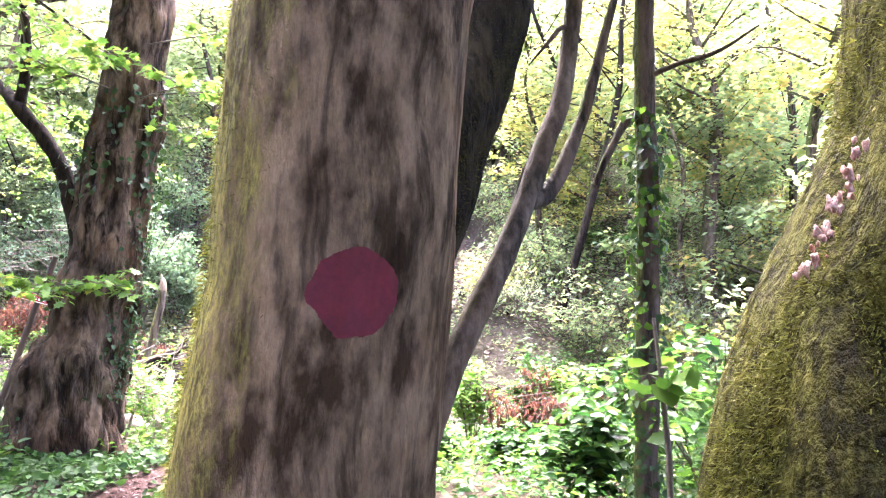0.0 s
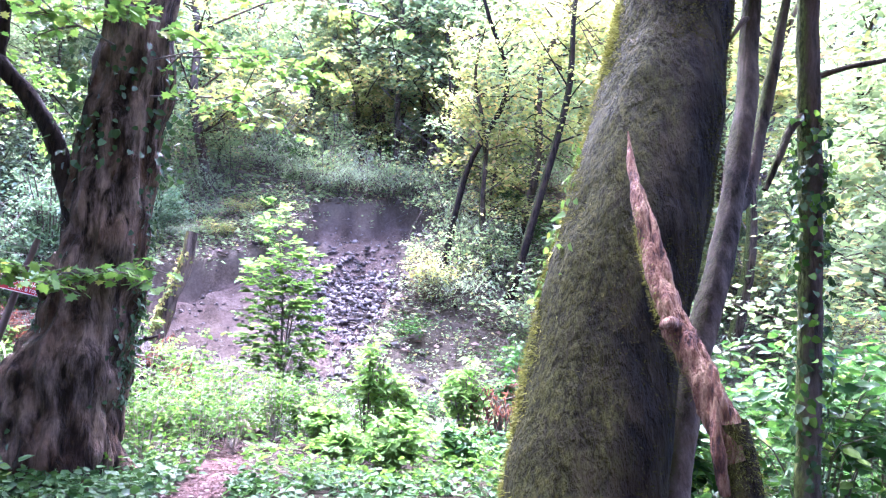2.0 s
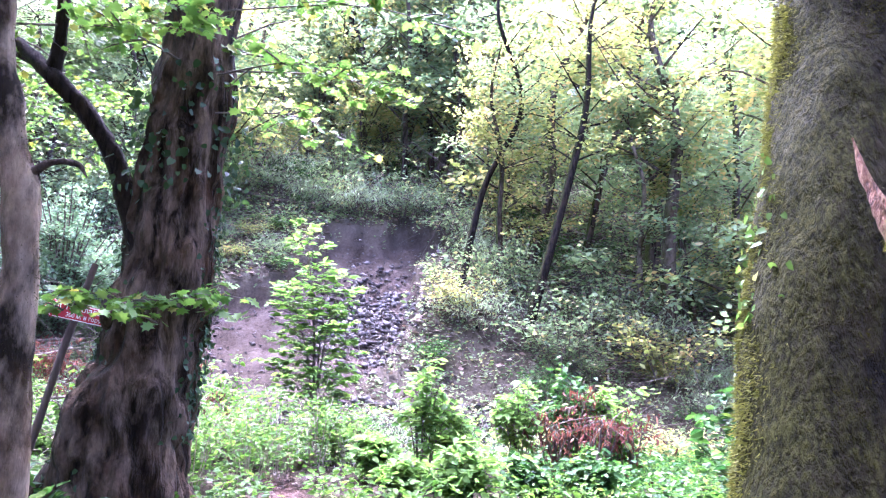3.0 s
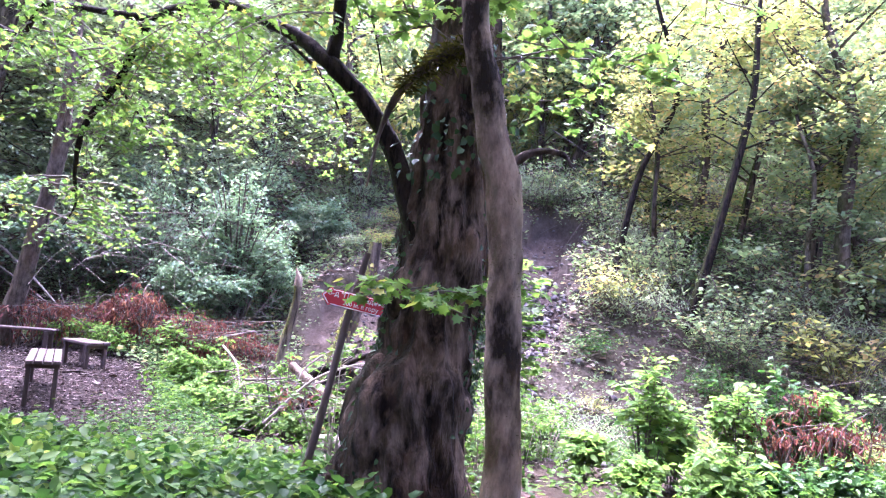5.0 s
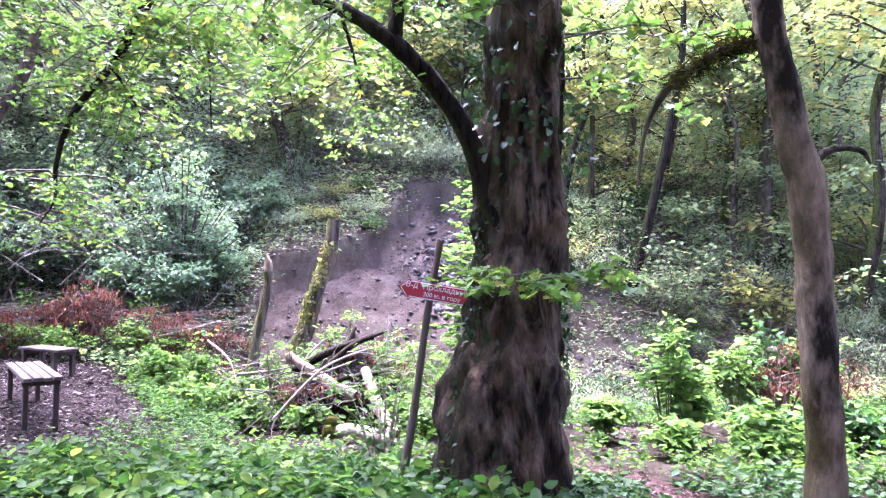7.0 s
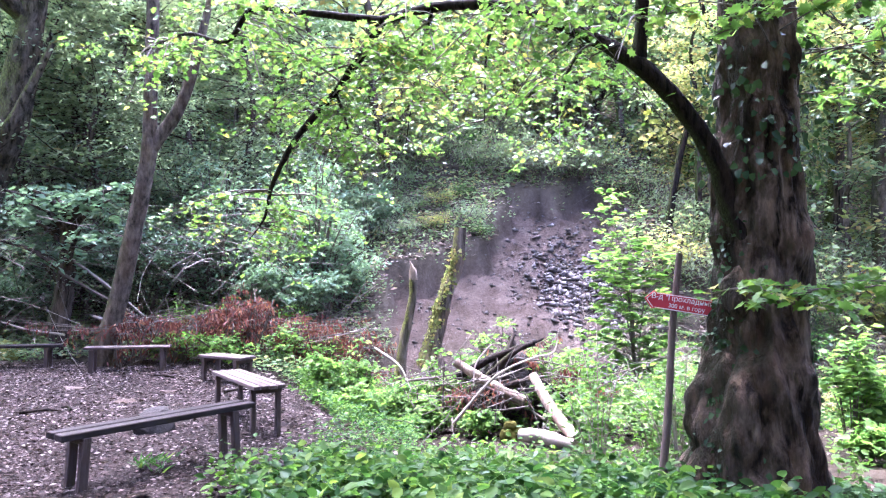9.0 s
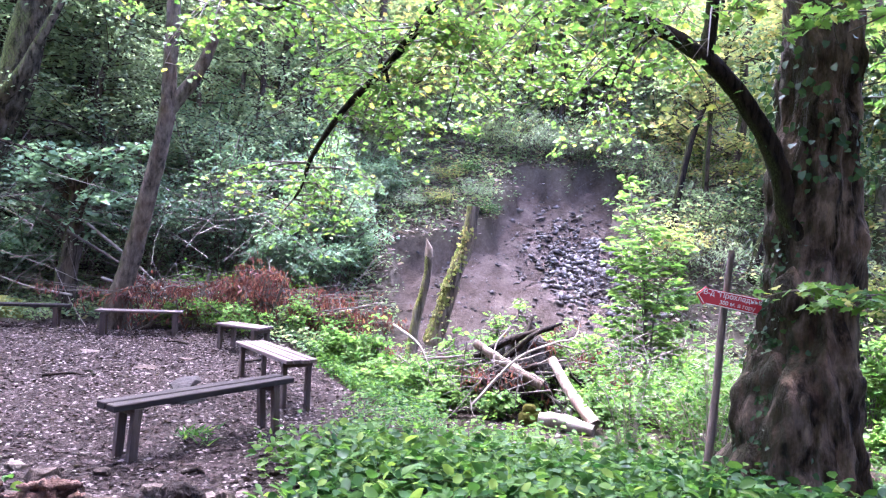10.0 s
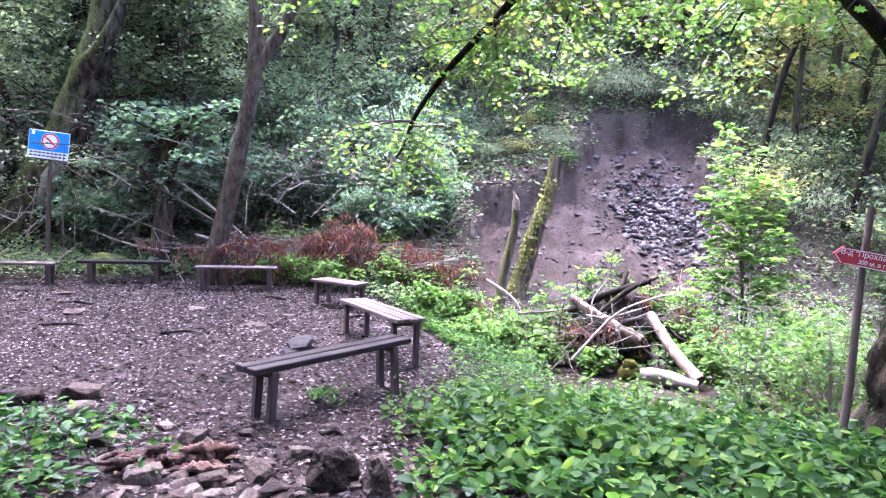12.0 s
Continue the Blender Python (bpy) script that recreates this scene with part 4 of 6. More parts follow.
# trees beside the clearing; wide crowns out of view added to shade it
TREE2 = [(-11.8, 13.5, 0.4), (-11.72, 13.45, 1.0), (-11.5, 13.4, 1.75), (-11.24, 13.3, 2.86), (-10.97, 13.2, 4.2), (-10.95, 13.2, 5.5), (-10.9, 13.2, 12)]
tree2, rng = plain_tree("forked_tree", TREE2, (0.24, 0.18, 0.15, 0.14, 0.125, 0.11, 0.08), M_BARK_FORK, "leaning forked tree with smooth brown-grey bark", 17, 70, 22, 0.1, 4.0, crown_n=30, crown_z=0.9, reach=4.2)
limb("limb", [tube(local(tree2, [(-11.0, 13.2, 4.2), (-10.75, 13.2, 4.6), (-10.5, 13.15, 4.95), (-10.25, 13.1, 5.6), (-9.8, 13.0, 7.5)]), (0.11, 0.105, 0.1, 0.09, 0.04), 30, 16, 0.12, 5)], M_BARK_FORK, tree2)
BT = [(-16.7, 16.0, 0.2), (-16.3, 16.0, 1.2), (-15.9, 16.0, 2.2), (-15.4, 16.0, 3.2), (-14.95, 16.0, 4.4), (-14.5, 16.0, 6.0), (-13.9, 16.0, 10)]
bt, rng = plain_tree("leaning_tree", BT, (0.85, 0.6, 0.47, 0.42, 0.37, 0.32, 0.15), M_BARK_LEAN, "massive leaning mossy tree behind the blue notice", 19, 80, 32, 0.12, 2.5, 0.05, crown_n=26, crown_z=0.9, reach=4.5)
limb("limb", [tube(local(bt, [(-15.2, 15.9, 3.9), (-14.9, 15.7, 4.6), (-14.4, 15.6, 5.2), (-13.6, 15.5, 6.8)]), (0.2, 0.17, 0.13, 0.05), 20, 14, 0.15, 4)], M_BARK_LEAN, bt)
# paler strip laid along the right side of the leaning trunk
limb("pale_strip", [tube(local(bt, [(-15.85, 15.75, 1.6), (-15.5, 15.62, 2.4), (-15.15, 15.6, 3.2)]), (0.08, 0.16, 0.06), 20, 12, 0.2, 5)], M_TWIG_PALE, bt, "pale strip along the trunk")
SM = [(-13.0, 14.6, 0.4), (-12.95, 14.6, 1.4), (-12.85, 14.6, 2.4), (-12.9, 14.7, 3.6)]
plain_tree("dark_tree", SM, (0.22, 0.18, 0.15, 0.06), M_BARK_DARK, "dark stem wound with dead leaves", 21, 40, 16, 0.25, 4.0, crown_n=16, crown_mat=M_LEAF_DARK, crown_z=0.5, reach=1.2)


def snags():
    t = thing("broken_snag", (-6.75, 13.4, gz(-6.75, 13.4)), "thin dead trunk broken off at the top", "dead tree")
    limb("trunk", [tube(local(t, [(-6.85, 13.4, -0.2), (-6.75, 13.4, 1.0), (-6.6, 13.4, 1.75), (-6.57, 13.4, 2.2)]), (0.10, 0.085, 0.075, 0.07), 30, 12, 0.25, 6)], M_MOSSY_SNAG, t)
    limb("broken_top", [tube(local(t, [(-6.57, 13.4, 2.15), (-6.58, 13.4, 2.3), (-6.64, 13.4, 2.48)]), (0.075, 0.06, 0.01), 12, 10, 0.4, 12)], M_DEADWOOD, t, "pale torn wood")
    pts = [(-6.3, 15.5, 0.2), (-6.08, 15.5, 0.95), (-5.9, 15.5, 1.7), (-5.62, 15.5, 2.5), (-5.55, 15.5, 3.2)]
    t = thing("ivy_snag", (-6.2, 15.5, gz(-6.2, 15.5)), "leaning mossy trunk with ivy up one side", "dead tree")
    limb("trunk", [tube(local(t, pts), (0.24, 0.18, 0.16, 0.14, 0.12), 30, 14, 0.2, 5)], M_MOSSY_SNAG, t)
    ivy_on(t, pts, (0.24, 0.18, 0.16, 0.14, 0.12), 260, np.random.default_rng(4), 0.1, 0.85, 0.07, M_LEAF_YELLOW, centre=4.0, spread=0.7, off=0.03)


M_MOSSY_SNAG = bark_mat("bark_snag", (0.08, 0.06, 0.045), (0.24, 0.19, 0.15), moss=(0.15, 0.16, 0.03), moss_amount=0.3, side=(-1, -0.3, 0), side_gain=0.3)
snags()


# ---- benches ----
def beam(bm, size, m, bev=0.006):
    r = bmesh.ops.create_cube(bm, size=1.0)
    vs = r["verts"]
    bmesh.ops.scale(bm, vec=size, verts=vs)
    es = list({e for v in vs for e in v.link_edges})
    out = bmesh.ops.bevel(bm, geom=es, offset=bev, segments=1, affect="EDGES")
    allv = list({v for f in out["faces"] for v in f.verts} | {v for v in vs if v.is_valid})
    bmesh.ops.transform(bm, matrix=m, verts=allv)


def bench(a, b, top, label, planks=3, width=0.3, thick=0.045, mat=M_BENCH, splay=0.0, inset=0.16, seed=0):
    """Plank bench from end a to end b, seat height top; legs reach the ground."""
    rng = np.random.default_rng(seed)
    a, b = Vector((*a, 0)), Vector((*b, 0))
    d = b - a
    length = d.length
    ang = math.degrees(math.atan2(d.y, d.x))
    c = (a + b) / 2
    g = gz(c.x, c.y)
    t = new("bench")
    t.matrix_world = pose(c.x, c.y, g, 0, 0, ang)
    tagged(t, label, "bench", "benches round the clearing")
    h = top - g
    w = width / planks
    for i in range(planks):
        bm = bmesh.new()
        beam(bm, (length + rng.uniform(-0.03, 0.03), w - 0.012, thick), pose(rng.uniform(-0.01, 0.01), (i - (planks - 1) / 2) * w, h - thick / 2 + rng.uniform(-0.004, 0.004), rng.uniform(-0.8, 0.8), 0, 0))
        part("seat_plank", bm, mat, t)
    for s in (-1, 1):
        x = s * (length / 2 - inset)
        bm = bmesh.new()
        beam(bm, (0.07, width * 0.96, 0.05), pose(x, 0, h - thick - 0.027))
        part("cross_bar", bm, M_LEG, t)
        for q in (-1, 1):
            wp = t.matrix_world @ Vector((x + splay * s * 0.16, q * width * 0.38, 0))
            foot = gz(wp.x, wp.y) - g - 0.04
            legh = h - thick - 0.03 - foot
            bm = bmesh.new()
            beam(bm, (0.07, 0.05, legh), pose(x + splay * s * 0.08, q * width * 0.38, foot + legh / 2, 0, -splay * s * 18, 0))
            part("leg", bm, M_LEG, t)
    return t


bench((-9.42, 6.62), (-8.3, 7.95), 1.04, "long dark weathered plank bench with splayed legs", 2, 0.24, 0.05, M_BENCH_DARK, 0.2, 0.2, 1)
bench((-8.22, 8.8), (-8.98, 10.15), 1.05, "weathered grey-brown bench of four planks", 4, 0.36, 0.04, M_BENCH, 0.0, 0.14, 2)
bench((-8.98, 11.5), (-9.68, 12.0), 1.06, "short weathered plank bench on four legs", 3, 0.34, 0.04, M_BENCH, 0.0, 0.1, 3)
bench((-11.72, 12.75), (-10.5, 12.95), 1.10, "pale topped plank bench near the brush", 3, 0.3, 0.035, M_BENCH, 0.0, 0.1, 4)
bench((-13.75, 13.1), (-12.35, 13.35), 1.10, "low dark plank bench at the wood's edge", 2, 0.28, 0.045, M_BENCH_DARK, 0.0, 0.2, 5)
bench((-15.4, 12.7), (-14.0, 12.9), 1.07, "plank bench with one thick end leg", 2, 0.28, 0.04, M_BENCH, 0.0, 0.1, 6)


def boulder(name, loc, size, seed, mat, label, category="stone", group="", flat=1.0, sub=3):
    bm = bmesh.new()
    bmesh.ops.create_icosphere(bm, subdivisions=sub, radius=1.0)
    off = Vector((seed * 3.7, seed * 1.3, 0))
    for v in bm.verts:
        n1 = noise.noise(v.co * 1.1 + off)
        cell = noise.cell(v.co * 1.6 + off)
        v.co *= 1 + 0.35 * n1 + 0.14 * cell + 0.06 * noise.noise(v.co * 5 + off)
        v.co.x *= size[0]
        v.co.y *= size[1]
        v.co.z = max(v.co.z, -0.7) * size[2] if flat == 1.0 else min(max(v.co.z, -0.8), flat) * size[2]
    ob = part(name, bm, mat)
    ob.matrix_world = pose(*loc, 0, 0, seed * 67 % 360)
    return tagged(ob, label, category, group)


def rock(name, loc, size, seed, mat, label, category="stone", group="", turn=None, bev=0.06):
    """An angular stone: the hull of points in a box, with worn edges."""
    rng = np.random.default_rng(seed)
    bm = bmesh.new()
    for q in rng.uniform(-1, 1, (26, 3)):
        q /= max(1.0, float(np.sum(np.abs(q) ** 4)) ** 0.25)
        bm.verts.new((q[0] * size[0], q[1] * size[1], q[2] * size[2]))
    hull = bmesh.ops.convex_hull(bm, input=bm.verts)
    bmesh.ops.delete(bm, geom=list({v for v in hull["geom_interior"] if isinstance(v, bmesh.types.BMVert)}), context="VERTS")
    bmesh.ops.bevel(bm, geom=list(bm.edges), offset=bev * min(size), segments=1, affect="EDGES")
    ob = part(name, bm, mat)
    ob.matrix_world = pose(*loc, rng.uniform(-12, 12), rng.uniform(-12, 12), rng.uniform(0, 360) if turn is None else turn)
    return tagged(ob, label, category, group)


# hearth block in the middle of the clearing
rock("hearth_stone", (-9.3, 8.55, gz(-9.3, 8.55) + 0.03), (0.27, 0.2, 0.14), 2, M_HEARTH, "dark sooty stone block on the trodden ground")
rock("hearth_slab", (-9.36, 8.57, gz(-9.3, 8.55) + 0.165), (0.18, 0.16, 0.035), 5, M_HEARTH, "flat grey slab lying on the sooty block", turn=8)

# ---- signs ----
def text_part(name, body, size, mat, parent, m, label="", bend=0.0):
    cu = bpy.data.curves.new(name, "FONT")
    cu.body, cu.size, cu.align_x, cu.align_y, cu.extrude = body, size, "CENTER", "CENTER", 0.0006
    cu.materials.append(mat)
    ob = new(name, cu)
    ob.parent = parent
    ob.matrix_parent_inverse = Matrix.Identity(4)
    ob.matrix_basis = m
    return tagged(ob, label)


def arrow_sign():
    """Red arrow board nailed to a leaning pole."""
    foot, top = Vector((-4.9, 6.64, gz(-4.9, 6.64) - 0.15)), Vector((-4.53, 7.04, 2.38))
    t = thing("arrow_sign", (foot.x, foot.y, gz(foot.x, foot.y)), "red wooden arrow sign with white letters on a leaning pole", "sign")
    limb("pole", [tube(local(t, [foot, foot.lerp(top, 0.35) + Vector((0.01, 0, 0)), foot.lerp(top, 0.7) - Vector((0.008, 0, 0)), top]), (0.036, 0.033, 0.03, 0.026), 24, 12, 0.12, 6)], M_POST, t)
    out = [(-0.29, 0.0), (-0.22, 0.075), (-0.2, 0.062), (0.29, 0.066), (0.29, -0.07), (-0.2, -0.068), (-0.22, -0.078)]
    bm = bmesh.new()
    f = bm.faces.new([bm.verts.new((x, 0, z)) for x, z in out])
    ext = bmesh.ops.extrude_face_region(bm, geom=[f])
    bmesh.ops.translate(bm, vec=(0, 0.018, 0), verts=[v for v in ext["geom"] if isinstance(v, bmesh.types.BMVert)])
    bmesh.ops.recalc_face_normals(bm, faces=bm.faces)
    bmesh.ops.bevel(bm, geom=list(bm.edges), offset=0.002, segments=1, affect="EDGES")
    board = part("board", bm, M_RED, t, "red arrow board")
    board.matrix_basis = Matrix.Translation(Vector((-4.585, 6.915, 1.965)) - t.location) @ pose(0, 0, 0, 0, 9, -6)
    text_part("lettering", "В-д \"Прохладный\"", 0.062, M_WHITE, board, pose(0.03, -0.003, 0.03, 90), "white painted letters")
    text_part("lettering", "300 м. в гору", 0.05, M_WHITE, board, pose(0.06, -0.003, -0.03, 90), "white painted letters")
    # white rim line of the arrow point
    bm = bmesh.new()
    for (x0, z0), (x1, z1) in (((-0.275, 0.0), (-0.215, 0.062)), ((-0.275, 0.0), (-0.215, -0.064)), ((-0.2, 0.056), (0.283, 0.06)), ((-0.2, -0.062), (0.283, -0.064)), ((0.283, 0.06), (0.283, -0.064))):
        dx, dz = x1 - x0, z1 - z0
        q = 0.003 / math.hypot(dx, dz)
        nx, nz = -dz * q, dx * q
        bm.faces.new([bm.verts.new(q) for q in ((x0 - nx, -0.003, z0 - nz), (x1 - nx, -0.003, z1 - nz), (x1 + nx, -0.003, z1 + nz), (x0 + nx, -0.003, z0 + nz))])
    part("rim_line", bm, M_WHITE, board)


arrow_sign()


def blue_notice():
    px, py = -14.85, 14.3
    t = thing("notice_board", (px, py, gz(px, py)), "blue and white prohibition notice on a wooden pole", "sign")
    limb("pole", [tube(local(t, [(px - 0.02, py, gz(px, py) - 0.15), (px, py, 1.8), (px + 0.06, py, 3.15)]), (0.045, 0.042, 0.038), 16, 10, 0.08, 6)], M_POST, t)
    bm = bmesh.new()
    beam(bm, (0.66, 0.012, 0.49), Matrix.Identity(4), 0.003)
    board = part("board", bm, M_WHITE, t, "white metal sheet")
    board.matrix_basis = Matrix.Translation(Vector((px + 0.04, py - 0.055, 3.0)) - t.location) @ pose(0, 0, 0, 0, 5.5, 12)
    bm = bmesh.new()
    beam(bm, (0.645, 0.004, 0.345), pose(0, -0.0085, 0.065), 0.001)
    field = part("blue_field", bm, M_BLUE, board)

    def disc(name, r, y, mat, inner=0.0):
        bm = bmesh.new()
        n = 48
        ring = [(math.cos(2 * math.pi * i / n), math.sin(2 * math.pi * i / n)) for i in range(n)]
        o = [bm.verts.new((r * c, y, r * s)) for c, s in ring]
        if inner:
            q = [bm.verts.new((inner * c, y, inner * s)) for c, s in ring]
            for i in range(n):
                bm.faces.new((o[i], o[(i + 1) % n], q[(i + 1) % n], q[i]))
        else:
            bm.faces.new(o)
        ob = part(name, bm, mat, board)
        ob.location = (0.02, 0, 0.07)
        return ob

    disc("disc", 0.145, -0.0125, M_WHITE)
    disc("ban_ring", 0.14, -0.0145, M_SIGNRED, 0.115)
    bm = bmesh.new()
    beam(bm, (0.25, 0.002, 0.026), pose(0.02, -0.0165, 0.07, 0, 40, 0), 0.0005)
    part("ban_bar", bm, M_SIGNRED, board)
    for k, (x, z, w, h, a) in enumerate(((0.0, 0.09, 0.12, 0.03, 40), (0.05, 0.03, 0.08, 0.025, 20), (-0.03, 0.04, 0.05, 0.02, -30))):
        bm = bmesh.new()
        beam(bm, (w, 0.002, h), pose(x, -0.0145, z, 0, a, 0), 0.0005)
        part("pictogram", bm, M_INK, board)
    bm = bmesh.new()
    beam(bm, (0.05, 0.002, 0.06), pose(-0.26, -0.0125, 0.19), 0.0005)
    part("emblem", bm, M_WHITE, board)
    for k, z in enumerate((-0.145, -0.2)):
        for i in range(9):
            bm = bmesh.new()
            beam(bm, (0.05, 0.002, 0.026), pose(-0.27 + i * 0.067, -0.008, z), 0.0005)
            part("text_bar", bm, M_INK, board)


blue_notice()


# ---- ground plants and litter ----
def scatter(n, x0, x1, y0, y1, rng, keep=None):
    x, y = rng.uniform(x0, x1, n), rng.uniform(y0, y1, n)
    if keep is not None:
        k = rng.random(n) < keep(x, y)
        x, y = x[k], y[k]
    return x, y


def herb_patch(name, x, y, rng, height, per, size, shape, mat, label, spread=0.09, up=0.35):
    """Leafy stems at the given places as one object."""
    z = ground_z(x, y)
    h = height * rng.uniform(0.5, 1.25, len(x))
    rep = np.repeat(np.arange(len(x)), per)
    f = rng.uniform(0.25, 1.0, len(rep))
    a = rng.uniform(0, 2 * np.pi, len(rep))
    pos = np.stack([x[rep] + np.cos(a) * spread * 0.4, y[rep] + np.sin(a) * spread * 0.4, z[rep] + h[rep] * f], 1)
    ax = np.stack([np.cos(a), np.sin(a), rng.normal(up * 0.2, 0.3, len(rep))], 1)
    nr = np.stack([np.cos(a) * -0.3, np.sin(a) * -0.3, np.ones(len(rep))], 1) + rng.normal(0, 0.55, (len(rep), 3))
    ob = leaves(name, pos, ax, nr, size * rng.uniform(0.55, 1.25, len(rep)), shape, mat)
    return tagged(ob, label, "plants", kind="stuff")


def edge(x, y, x0, x1, y0, y1, soft=0.9):
    """Share of plants kept inside a patch whose border is soft and uneven."""
    x, y = x + 0.6 * wave(x, y, 1.1, 0.9), y + 0.6 * wave(x, y, 1.3, 2.2)
    return sstep(x0, x0 + soft, x) * (1 - sstep(x1 - soft, x1, x)) * sstep(y0, y0 + soft, y) * (1 - sstep(y1 - soft, y1, y))


def off_clear(x, y):
    return (1 - clearing_mask(x, y)) * (1 - path_mask(x, y))


rng = np.random.default_rng(100)
# broad-leaved herbs between clearing and old tree
x, y = scatter(4300, -9.6, -3.5, 2.2, 9.4, rng, lambda x, y: off_clear(x, y) * (0.35 + 0.65 * (wave(x, y, 2.3, 1.2) > -0.35)) * edge(x, y, -8.9, -4.0, 2.8, 9.2, 1.1) * (1 - sstep(7.4, 8.6, y)) * sstep(-8.35, -7.7, x + 0.25 * wave(x, y, 2.0, 0.5)))
herb_patch("broad_leaf_herbs", x[::2], y[::2], rng, 0.25, 8, 0.088, HEART, M_LEAF_HERB, "carpet of broad glossy green herbs")
herb_patch("long_leaf_herbs", x[1::2], y[1::2], rng, 0.27, 7, 0.115, OVAL, leaf_mat("leaf_long_herb", (0.012, 0.04, 0.009), (0.07, 0.135, 0.022), old=(0.13, 0.19, 0.035), old_share=0.08, through_share=0.48, gloss=0.45, spec=0.07), "upright long-leaved green herbs", 0.1, 1.6)
x, y = scatter(330, -11.8, -9.7, 4.6, 6.6, rng, lambda x, y: 1 - sstep(-10.5, -9.9, x) * 0.85)
herb_patch("broad_leaf_herbs", x, y, rng, 0.17, 7, 0.085, OVAL, M_LEAF_HERB, "broad green herbs beside the stones")
x, y = rng.normal(-8.95, 0.08, 16), rng.normal(7.3, 0.1, 16)
herb_patch("grass_tuft", x, y, rng, 0.05, 4, 0.1, BLADE, M_LEAF_HERB, "thin tuft of grass under the long bench", 0.03, 4.0)
# dark ground ivy under the old tree
x, y = scatter(7600, -7.0, 0.8, 1.6, 8.6, rng, lambda x, y: off_clear(x, y) * edge(x, y, -6.2, 0.0, 2.4, 7.9) * (1 - sstep(-3.0, -1.8, x) * 0.5))
herb_patch("ground_ivy", x, y, rng, 0.12, 5, 0.07, HEART, leaf_mat("leaf_ground_ivy", (0.014, 0.036, 0.011), (0.042, 0.085, 0.022), through_share=0.3, spec=0.08), "low dark ground ivy")
# bright herbs on the slope to the creek
x, y = scatter(5200, -8.4, 2.6, 6.4, 12.5, rng, lambda x, y: off_clear(x, y) * (0.2 + 0.8 * (wave(x, y, 1.1, 0.3) > 0.0)) * (1 - 0.55 * sstep(-4.6, -3.6, x)) * (1 - 0.85 * (np.hypot(x + 5.0, (y - 10.6) * 0.8) < 1.5)))
herb_patch("bright_herbs", x, y, rng, 0.28, 7, 0.075, OVAL, M_LEAF_BRIGHT, "fresh light green nettles and seedlings", 0.12)
x, y = scatter(1400, -9.6, -6.6, 8.6, 13.4, rng, off_clear)
herb_patch("feathery_herbs", x, y, rng, 0.3, 8, 0.06, NARROW, M_LEAF_HERB, "soft light green herbs along the clearing", 0.12)
x, y = scatter(4200, -0.4, 8, 2.4, 13, rng, lambda x, y: off_clear(x, y) * edge(x, y, -0.4, 8, 2.4, 13))
herb_patch("bright_herbs", x, y, rng, 0.4, 7, 0.08, OVAL, M_LEAF_HERB, "tall green herbs under the thin trees", 0.14)
x, y = scatter(17000, -15, 8, -8, 5.2, rng, lambda x, y: off_clear(x, y) * edge(x, y, -15, 8, -8, 5.0, 2.0) * (0.25 + 0.75 * (wave(x, y, 0.8, 1.7) > -0.15)))
herb_patch("trail_herbs", x, y, rng, 0.14, 5, 0.06, OVAL, M_LEAF_HERB, "low herbs beside the trail")
# edge of the wood behind the benches
x, y = scatter(5200, -20, -7.5, 12.8, 18.5, rng, off_clear)
herb_patch("undergrowth", x, y, rng, 0.35, 7, 0.08, OVAL, M_LEAF_HAZED, "mixed undergrowth behind the benches", 0.16)
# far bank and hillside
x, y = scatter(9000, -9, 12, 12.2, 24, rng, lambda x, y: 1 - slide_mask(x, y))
herb_patch("bank_plants", x, y, rng, 0.28, 7, 0.09, RHOMB, M_LEAF_HAZED, "low plants on the far bank", 0.2)
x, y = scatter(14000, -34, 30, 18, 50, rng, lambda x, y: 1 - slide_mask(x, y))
herb_patch("hillside_plants", x, y, rng, 0.45, 6, 0.16, RHOMB, M_LEAF_HAZED, "undergrowth on the wooded hillside", 0.3)


def litter(name, x, y, rng, size, mat, label, shape=RHOMB, lift=0.006):
    z = ground_z(x, y) + lift
    n = len(x)
    a = rng.uniform(0, 2 * np.pi, n)
    ax = np.stack([np.cos(a), np.sin(a), rng.normal(0, 0.12, n)], 1)
    nr = np.stack([rng.normal(0, 0.5, n), rng.normal(0, 0.5, n), np.ones(n)], 1)
    return tagged(leaves(name, np.stack([x, y, z], 1), ax, nr, size * rng.uniform(0.4, 1.4, n), shape, mat), label, "leaf litter", kind="stuff")


x, y = scatter(120000, -16.5, -6.8, 4.2, 14.5, rng, lambda x, y: clearing_mask(x, y) * 0.9)
litter("leaf_litter", x, y, rng, 0.043, M_LITTER, "brown and grey fallen leaves trodden into the gravel")
x, y = scatter(26000, -11.6, -7.2, 3.6, 6.9, rng, lambda x, y: 1 - clearing_mask(x, y))
litter("edge_litter", x, y, rng, 0.045, M_LITTER, "brown fallen leaves between the edging stones")
x, y = scatter(60000, -10, 3, -1.5, 10.8, rng, lambda x, y: path_mask(x, y))
litter("trail_litter", x, y, rng, 0.05, leaf_mat("leaf_trail", (0.022, 0.011, 0.009), (0.07, 0.04, 0.033), old=(0.13, 0.095, 0.085), old_share=0.12, through_share=0.1, spec=0.04), "pinkish fallen leaves on the trail")
x, y = scatter(30000, -16, 14, 16, 34, rng, lambda x, y: 1 - slide_mask(x, y))
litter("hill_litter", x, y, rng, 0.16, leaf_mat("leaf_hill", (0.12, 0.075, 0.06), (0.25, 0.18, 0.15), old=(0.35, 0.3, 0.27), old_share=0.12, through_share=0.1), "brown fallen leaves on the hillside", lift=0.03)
x, y = scatter(24000, -16, 9, -9, 5, rng, lambda x, y: 1 - clearing_mask(x, y))
